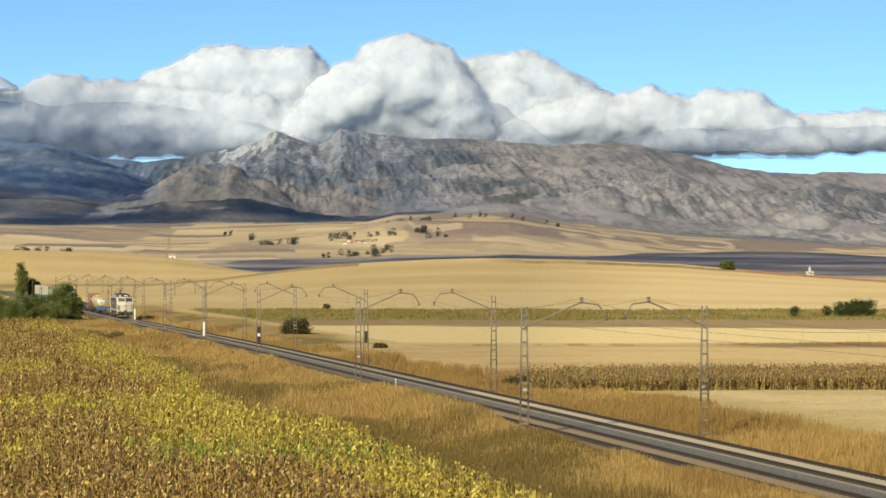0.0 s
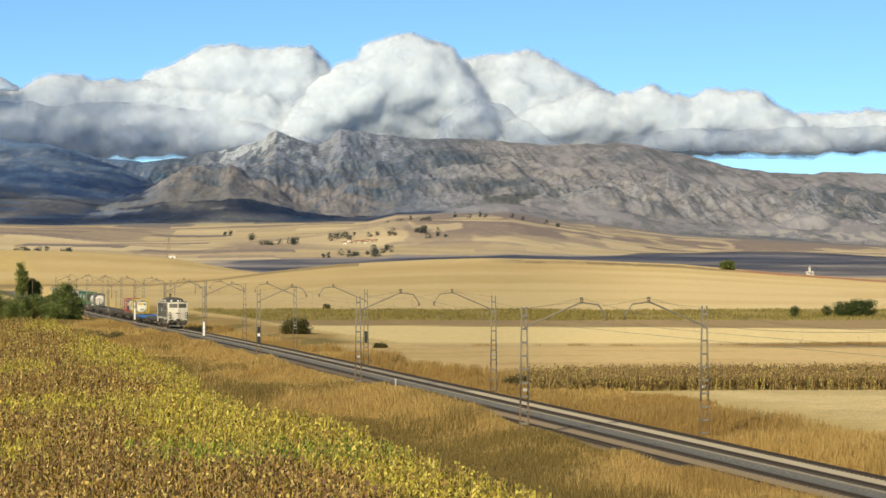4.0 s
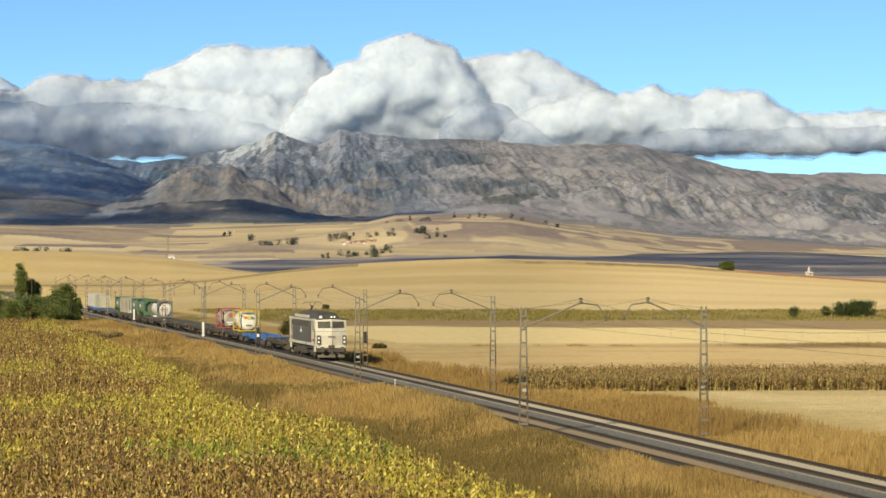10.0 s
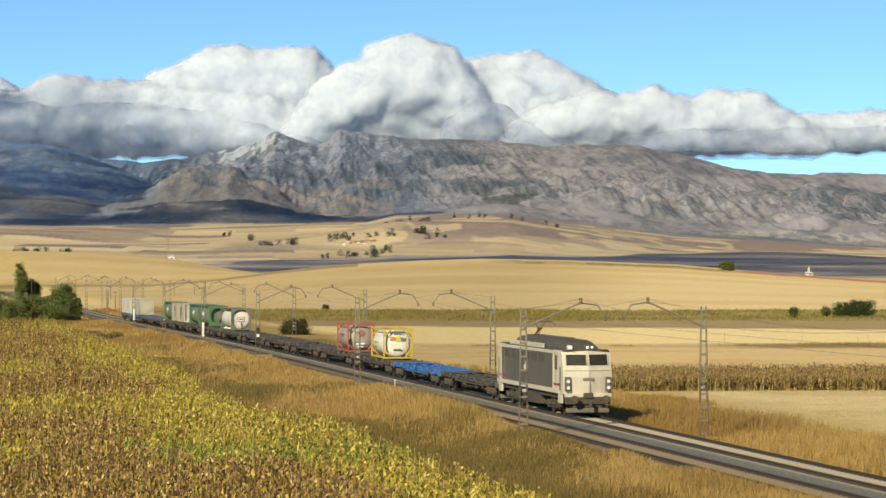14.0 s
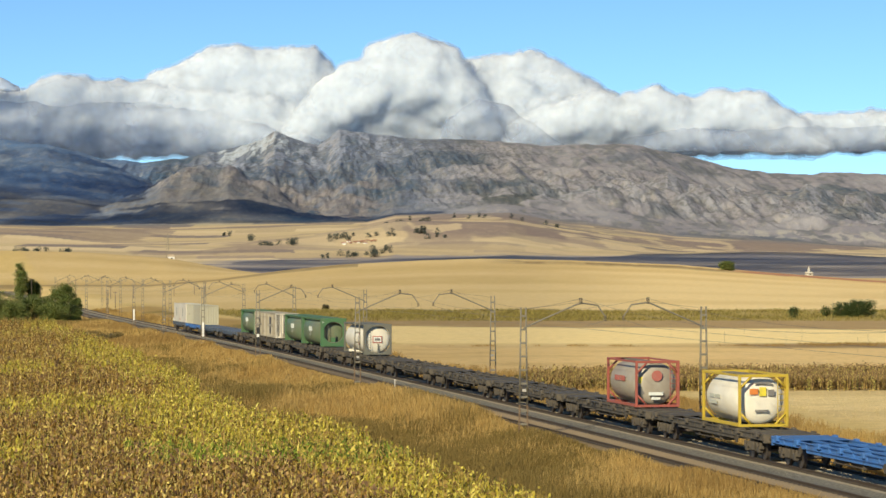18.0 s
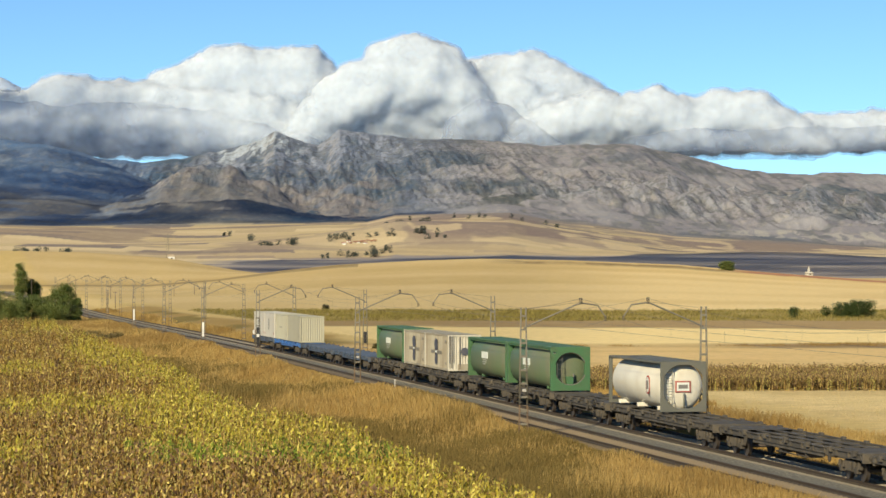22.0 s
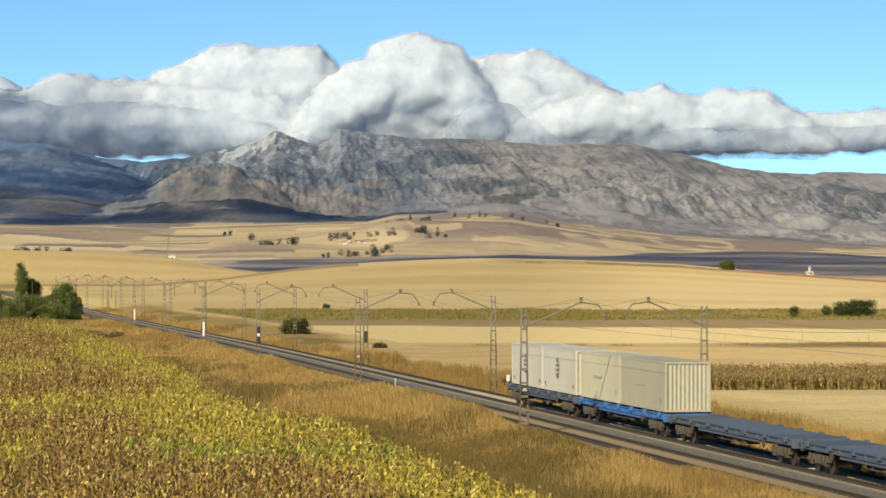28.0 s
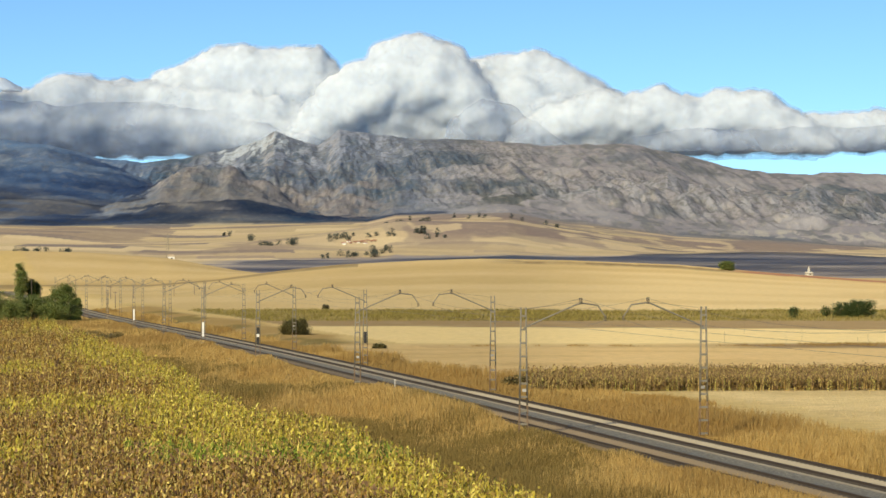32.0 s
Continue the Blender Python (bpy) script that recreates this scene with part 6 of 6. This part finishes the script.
for label, lat0, lat1, count, seed in (("tall dry golden and rusty grass along the track", 20.4, 33.95, 70000, 21), ("tall dry golden and rusty grass beyond the track", 42.2, 62, 70000, 22)):
    x, y = scatter(rng, count, lat0, lat1, -640, -66, 1.9)
    lat = x * CT + y * ST
    rim = (lat1 if lat0 < 40 else (52.0 + 3.5 * step(y, 162, 188) * (1 - step(y, 196, 214)) - 2.5 * step(y, 205, 260))) - 5 * fbm(x / 8, y / 8, 3, seed) + (0 if lat0 > 40 else 5.6)
    keep = (lat < rim) & (lat > 22.9 - 2.4 * step(y, 148, 162) * (1 - step(y, 185, 230))) & (rng.random(len(x)) < 0.25 + fbm(x / 5, y / 9, 3, seed + 1) * 1.2)
    x, y = x[keep], y[keep]
    lat = x * CT + y * ST
    clump = fbm(x / 7, y / 16, 4, seed + 2)
    tone = fbm(x / 10, y / 22, 4, seed + 3) + (0.2 * (fbm(x / 22 + lat / 9, y / 40, 3, seed + 4) - 0.5) if lat0 < 40 else 0) + rng.normal(0, 0.07, len(x)) + (0.30 * (1 - step(lat, 23.5, 28.5)) * (1 - 0.7 * step(y, 200, 270)) + 0.20 * (1 - step(lat, 28.5, 32.5)) * (1 - step(y, 115, 175)) - 0.07 - 0.02 * step(y, 200, 300) if lat0 < 40 else -0.05)
    tall = (0.26 + 0.52 * step(clump, 0.38, 0.68)) * (1.2 if lat0 > 40 else 1.0) * (0.5 + 0.5 * np.minimum(1, np.abs(lat - (34.3 if lat0 < 40 else 41.8)) / 2.2))
    for mat, pick, words in ((GRASS_OLIVE, tone > (0.60 if lat0 < 40 else 0.80), "olive and brown weeds"), (GRASS_GOLD, (tone <= (0.60 if lat0 < 40 else 0.80)) & (tone > (0.37 if lat0 < 40 else 0.46)), "golden dry grass"), (GRASS_RUST, tone <= (0.37 if lat0 < 40 else 0.46), "rusty dry grass")):
        px, py, ph = (np.repeat(a[pick], 9) for a in (x, y, tall))
        px, py = px + rng.normal(0, 0.2, len(px)), py + rng.normal(0, 0.2, len(px))
        wide = 0.007 + 0.00007 * py
        v, f = blades(px, py, gz(px, py) - 0.03, ph * rng.uniform(0.5, 1.25, len(px)), wide, rng, 0.22)
        tagged(tri_mesh("grass", v, f, mat), label, "grass", kind="stuff")
# a ripening crop in the olive strip of field beyond
CROP = leafy("ripening_crop", ((0, (0.25, 0.205, 0.055)), (0.35, (0.19, 0.155, 0.042)), (0.6, (0.33, 0.265, 0.075)), (0.85, (0.15, 0.115, 0.038))), 0.8, 0.3)
b = rng.uniform(-560, 800, 60000)
d = 468 + rng.random(len(b)) * 126
x, y = b * B0 * d, d
keep = (x * CT + y * ST > 61) & (rng.random(len(b)) < (0.25 + 0.75 * step(fbm(x / 9, y / 30, 3, 321), 0.35, 0.6)) * (1 - 0.55 * step(b, 150, 350)))
x, y = x[keep], y[keep]
v, f = blades(x, y, gz(x, y) - 0.03, rng.uniform(0.15, 0.55, len(x)), 0.07 + 0 * x, rng, 0.35)
tagged(tri_mesh("crop", v, f, CROP), "low olive and yellow ripening crop in a strip of field", "crop", kind="stuff")
# dark dry weeds along the far field's edge, thickest at its eastern end
b = rng.uniform(-120, 800, 26000)
d = 325 + rng.normal(0, 1.2, len(b)) + 7 * step(b, 560, 640) * rng.random(len(b))
x, y = b * B0 * d, d
keep = rng.random(len(b)) < 0.12 * step(fbm(b / 40, b * 0, 3, 311), 0.45, 0.6) + 0.6 * step(b, 560, 680) * step(fbm(b / 25, d / 3, 3, 312), 0.35, 0.6)
x, y = x[keep], y[keep]
v, f = blades(x, y, gz(x, y) - 0.03, rng.uniform(0.08, 0.34, len(x)), 0.03 + 0 * x, rng, 0.5)
tagged(tri_mesh("weeds", v, f, GRASS_RUST), "dark brown dry weeds along a field's edge", "weeds", kind="stuff")
# stubble on the field beyond the strip
STUBBLE = leafy("stubble", ((0, (0.54, 0.415, 0.20)), (0.5, (0.48, 0.36, 0.165)), (0.8, (0.58, 0.45, 0.225))), 0.8, 0.2)
x, y = scatter(rng, 26000, 50, 80, -330, -95, 1.6)
keep = (x * CT + y * ST > 54 + 4 * fbm(x / 8, y / 8, 3, 22)) & (y < 202)
x, y = x[keep], y[keep]
v, f = blades(x, y, gz(x, y) - 0.02, rng.uniform(0.05, 0.11, len(x)), 0.012 + 0.00008 * y, rng, 0.3)
tagged(tri_mesh("stubble", v, f, STUBBLE), "cut pale straw stubble on the field", "stubble", kind="stuff")

# ---------------------------------------------------------------- trees and shrubs
BARK = worn("bark", (0.14, 0.10, 0.07), (0.07, 0.05, 0.035), 4, 0.9, 0, 0.6, None, 0.03)
LEAF_DARK = leafy("leaf_dark", ((0, (0.19, 0.235, 0.07)), (0.35, (0.235, 0.295, 0.085)), (0.65, (0.15, 0.19, 0.06)), (0.88, (0.33, 0.35, 0.105))), 0.6, 0.3)
LEAF_MID = leafy("leaf_mid", ((0, (0.23, 0.275, 0.085)), (0.35, (0.17, 0.225, 0.065)), (0.65, (0.29, 0.315, 0.095)), (0.9, (0.40, 0.365, 0.125))), 0.6, 0.3)
LEAF_BUSH = leafy("leaf_bush", ((0, (0.10, 0.14, 0.05)), (0.4, (0.135, 0.18, 0.06)), (0.75, (0.075, 0.105, 0.04))), 0.55, 0.25)
LEAF_SHRUB = leafy("leaf_shrub", ((0, (0.155, 0.135, 0.052)), (0.4, (0.175, 0.15, 0.058)), (0.7, (0.09, 0.092, 0.036)), (0.9, (0.23, 0.195, 0.08))), 0.7, 0.2)

LEAF_SCRUB = leafy("leaf_scrub", ((0, (0.22, 0.17, 0.07)), (0.4, (0.17, 0.15, 0.06)), (0.75, (0.28, 0.21, 0.09))), 0.7, 0.2)
# far foliage, its green shifted to blue to paint distance haze
LEAF_FAR = leafy("leaf_far", ((0, (0.095, 0.115, 0.10)), (0.4, (0.125, 0.145, 0.118)), (0.75, (0.075, 0.092, 0.088))), 0.7, 0.2)


def tree(name, x, y, tall, wide, mat, label, category, seed, trunk=0.25, leaf=0.16, count=1500, squash=1.0, clumps=26):
    rng = np.random.default_rng(seed)
    z = float(gz([x], [y])[0]) - 0.1
    ob = thing(name, Matrix.Translation((x, y, z)), label, category)
    bm = bmesh.new()
    r = max(0.05, tall * 0.02)
    cyl(bm, (0, 0, 0), (0.02 * tall, 0, tall * trunk), r, r * 0.75, 8)
    tips = []
    for k in range(7):
        a = k * 2.4 + rng.uniform(0, 1)
        q = rng.uniform(0.2, 0.42)
        tip = Vector((math.cos(a) * wide * q, math.sin(a) * wide * q, tall * rng.uniform(trunk + 0.15, 0.88)))
        cyl(bm, (0.02 * tall, 0, tall * (trunk * rng.uniform(0.7, 1.0))), tip, r * 0.5, r * 0.12, 6)
        tips.append(tip)
    part("trunk", bm, BARK, ob, "", True)
    n = clumps
    cz = rng.uniform(trunk * 0.75, 0.93, n)
    rad = wide * 0.5 * np.sqrt(np.clip(1 - ((cz - 0.48) / 0.56) ** 2, 0.05, 1)) * squash
    aa, q = rng.uniform(0, 2 * np.pi, n), np.sqrt(rng.random(n))
    centre = np.stack([np.cos(aa) * rad * q * 0.85, np.sin(aa) * rad * q * 0.85, cz * tall], 1)
    size = wide * rng.uniform(0.10, 0.22, n)
    pick = rng.integers(0, n, count)
    d = rng.normal(0, 1, (count, 3))
    d /= np.linalg.norm(d, axis=1)[:, None]
    c = centre[pick] + d * (size[pick] * rng.uniform(0.55, 1.05, count))[:, None] * (1, 1, 0.85)
    c[:, 2] = np.clip(c[:, 2], 0.05, None)
    v, f = leaves(c, leaf * rng.uniform(0.6, 1.4, count), rng, 0.2, 1.6)
    tri_mesh("crown", v, f, mat, ob)["label"] = "uneven leafy crown"
    return ob


def by_view(b, d):
    """Ground place at a bearing and a distance."""
    return b * B0 * d, d


# trees at the end of the sunflower field
for i, (b, d, h, w, mat) in enumerate(((-775, 448, 5.2, 6.5, LEAF_MID), (-735, 452, 4.6, 6.5, LEAF_DARK), (-700, 455, 4.2, 6, LEAF_MID), (-664, 450, 6.9, 4.8, LEAF_DARK), (-678, 456, 6.3, 4.4, LEAF_DARK),
                                       (-690, 446, 3.4, 5.5, LEAF_MID), (-800, 452, 5.4, 6, LEAF_MID), (-650, 458, 4.6, 2.4, LEAF_DARK), (-755, 444, 3.6, 5, LEAF_MID))):
    x, y = by_view(b, d)
    tree("tree", x, y, h, w, mat, "leafy green broadleaf tree at the field's end", "tree", 100 + i, 0.05, 0.13, 17000, 1.0, 60)
for i, (b, d, h, w) in enumerate(((-748, 900, 12.7, 5.2), (-730, 904, 6.6, 4.2), (-720, 908, 5.4, 4.4), (-746, 898, 9.5, 4.6))):
    x, y = by_view(b, d)
    tree("poplar", x, y, h, w, LEAF_MID if i != 2 else LEAF_DARK, "tall narrow green poplar beside the line", "tree", 130 + i, 0.06, 0.2, 12000, 0.9, 80)
for i, (b, d, h, w, mat) in enumerate(((-259, 376, 2.1, 4.6, LEAF_SHRUB), (-266, 378, 1.8, 3.8, LEAF_SHRUB), (-208, 600, 1.2, 1.8, LEAF_SHRUB), (620, 500, 2.2, 2.6, LEAF_BUSH), (678, 515, 2.2, 2.4, LEAF_BUSH), (706, 512, 3.0, 4.0, LEAF_BUSH),
                                       (730, 510, 3.3, 4.2, LEAF_BUSH), (750, 512, 3.2, 4.0, LEAF_BUSH), (718, 511, 2.8, 3.6, LEAF_BUSH), (502, 1120, 3.6, 7.0, LEAF_MID), (-600, 340, 0.8, 3.4, LEAF_SCRUB), (-578, 350, 0.8, 3.0, LEAF_SCRUB),
                                       (-622, 352, 0.9, 3.0, LEAF_SCRUB), (-112, 314, 0.6, 1.7, LEAF_SHRUB), (118, 214, 0.7, 1.6, LEAF_SCRUB), (140, 216, 0.8, 1.8, LEAF_SCRUB))):
    x, y = by_view(b, d)
    tree("shrub", x, y, h, w, mat, "low rounded shrub in the dry grass" if mat in (LEAF_SHRUB, LEAF_SCRUB) else "dark green rounded bush in the stubble field", "shrub", 160 + i, 0.06, 0.12 if d < 610 else 0.3, 9000 if w > 3.5 else 2600, 1.0, 48)
# hedgerow trees and groves far off in the valley
rng = np.random.default_rng(77)
for i in range(96):
    group = ((-700, 2250, 60, 14), (-290, 2330, 34, 12), (-340, 2500, 6, 3), (-170, 2150, 50, 12), (-110, 2180, 20, 6), (-60, 2700, 60, 8), (100, 2800, 160, 10), (0, 2350, 45, 5), (-384, 2700, 10, 4), (-120, 2380, 90, 22))
    k, acc = 0, 0
    for k, g in enumerate(group):
        acc += g[3]
        if i < acc:
            break
    b0, d0, wb, _ = group[k]
    x, y = by_view(b0 + rng.uniform(-wb, wb), d0 + rng.uniform(-25, 25))
    h = rng.uniform(3.0, 6.5)
    tree("tree", x, y, h, h * rng.uniform(0.7, 1.5), LEAF_FAR, "small dark tree far off in the valley", "tree", 200 + i, 0.06, 0.6, 260)

# ---------------------------------------------------------------- buildings far off
WALLW = worn("whitewash", (0.80, 0.78, 0.72), (0.6, 0.55, 0.46), 0.3, 0.85)
WALLT = worn("tan_plaster", (0.5, 0.4, 0.28), (0.38, 0.3, 0.2), 0.3, 0.9)
TILE = worn("roof_tile", (0.30, 0.13, 0.08), (0.2, 0.1, 0.07), 0.5, 0.9)
VOID = worn("dark_opening", (0.03, 0.03, 0.035), (0.05, 0.05, 0.05), 1, 0.5)


def house(x, y, w, dp, h, mat, label, turn=0.0, roof=TILE, name="house", sink=0.4):
    z = float(gz([x], [y])[0]) - sink
    ob = thing(name, Matrix.Translation((x, y, z)) @ pose(0, 0, 0, 0, 0, turn), label, name)
    boxed("wall", (-w / 2, w / 2, -dp / 2, dp / 2, 0, h), mat, ob)
    bm = bmesh.new()
    e = 0.25
    vs = [bm.verts.new(p) for p in ((-w / 2 - e, -dp / 2 - e, h), (w / 2 + e, -dp / 2 - e, h), (w / 2 + e, dp / 2 + e, h), (-w / 2 - e, dp / 2 + e, h), (-w / 2 - e, 0, h + dp * 0.3), (w / 2 + e, 0, h + dp * 0.3))]
    for q in ((0, 1, 5, 4), (2, 3, 4, 5), (0, 4, 3), (1, 2, 5), (3, 2, 1, 0)):
        bm.faces.new([vs[k] for k in q])
    part("roof", bm, roof, ob)
    n = max(1, int(w / 3))
    for k in range(n):
        xx = -w / 2 + w * (k + 0.5) / n
        boxed("window", (xx - 0.45, xx + 0.45, -dp / 2 - 0.03, -dp / 2 + 0.05, h * 0.45, h * 0.75), VOID, ob)
    return ob


x, y = by_view(648, 1165)
CHALK = worn("weathered_lime", (0.56, 0.53, 0.46), (0.4, 0.36, 0.29), 0.6, 0.9)
ch = house(x, y, 2.6, 2.2, 1.2, CHALK, "small white chapel on the hill's brow", 20, CHALK, "chapel", 0.2)
part("tower", box(bmesh.new(), -0.5, 0.1, -0.5, 0.5, 1.2, 3.4), CHALK, ch, "white bell tower")
part("gable", box(bmesh.new(), -0.36, -0.04, -0.3, 0.3, 3.4, 4.0), CHALK, ch)
x, y = by_view(-481, 1560)
house(x, y, 3.4, 4, 2.6, WALLW, "small white house with a pale roof below the hill", 15, WALLT, "house", 0.3)
rng = np.random.default_rng(31)
for i in range(12):
    x, y = by_view(-178 + i * 5.2 + rng.uniform(-2, 2), 2330 + rng.uniform(-12, 12))
    house(x, y, rng.uniform(2.2, 3.6), 2.6, rng.uniform(1.3, 2.0), WALLW if i in (1, 2, 5, 8) else WALLT, "small village house far off in the valley", rng.uniform(-30, 30), TILE)
# steel pylon in the valley
x, y = by_view(-487, 1640)
z = float(gz([x], [y])[0])
py_ = thing("pylon", Matrix.Translation((x, y, z)), "slender grey lattice power pylon in the valley", "pylon")
for sx in (-1, 1):
    for sy in (-1, 1):
        rod("leg", (sx * 1.1, sy * 1.1, 0), (sx * 0.12, sy * 0.12, 19), 0.07, GALV, py_, n=4)
for z in (12.5, 15.2, 17.8):
    rod("cross_arm", (-2.3, 0, z), (2.3, 0, z), 0.09, GALV, py_, n=4)
bm = bmesh.new()
for k in range(12):
    a, b = 1.1 * (1 - k / 13), 1.1 * (1 - (k + 1) / 13)
    cyl(bm, (-a, -a, k * 1.5), (b, -b, k * 1.5 + 1.5), 0.05, n=3)
    cyl(bm, (a, a, k * 1.5), (-b, b, k * 1.5 + 1.5), 0.05, n=3)
part("lacing", bm, GALV, py_)
# line of wooden poles on the slope by the left bend
POLE = worn("pole_wood", (0.16, 0.12, 0.09), (0.09, 0.07, 0.05), 2, 0.9)
for i, (b, d, h) in enumerate(((-588, 760, 3.3), (-548, 770, 3.4), (-494, 780, 3.2), (-421, 790, 3.6), (-476, 800, 3.0), (-440, 820, 2.8), (-594, 640, 4.0), (-580, 650, 3.6), (-664, 900, 5), (-650, 905, 4), (-728, 880, 6), (-712, 700, 4.5))):
    x, y = by_view(b, d)
    z = float(gz([x], [y])[0])
    p = thing("pole", Matrix.Translation((x, y, z - 0.2)), "thin dark line pole on the stubble slope", "pole", "line poles")
    rod("shaft", (0, 0, 0), (0, 0, h + 0.6), 0.10, POLE, p, n=6, r2=0.07)
    boxed("cross_arm", (-0.5, 0.5, -0.05, 0.05, h + 0.2, h + 0.32), POLE, p)


def travelled(t):
    u = t - 20
    late = max(0.0, 14 - t)
    return 0.3 + 0.055 * late * late + 23.172 * u - 0.2334 * u * u / 2 - 0.0074 * u ** 3 / 6


def motions():
    for ob, front, back in TRAIN:
        rows = []
        for i in range(33):
            a, b = (s + travelled(i) for s in (front, back))
            p, q = at(a, LAT_FAR, float(rail_z(a))), at(b, LAT_FAR, float(rail_z(b)))
            x = (p - q).normalized()
            y = Vector((0, 0, 1)).cross(x).normalized()
            m = Matrix((x, y, x.cross(y))).transposed().to_4x4()
            rows.append((i, Matrix.Translation((p + q) / 2) @ m))
        walk(ob, rows)
    for ob, (dx, dz) in CLOUDS:
        walk(ob, [(0, pose(-dx / 2, 0, -dz / 2)), (16, pose(0, 0, 0)), (32, pose(dx / 2, 0, dz / 2))])


motions()
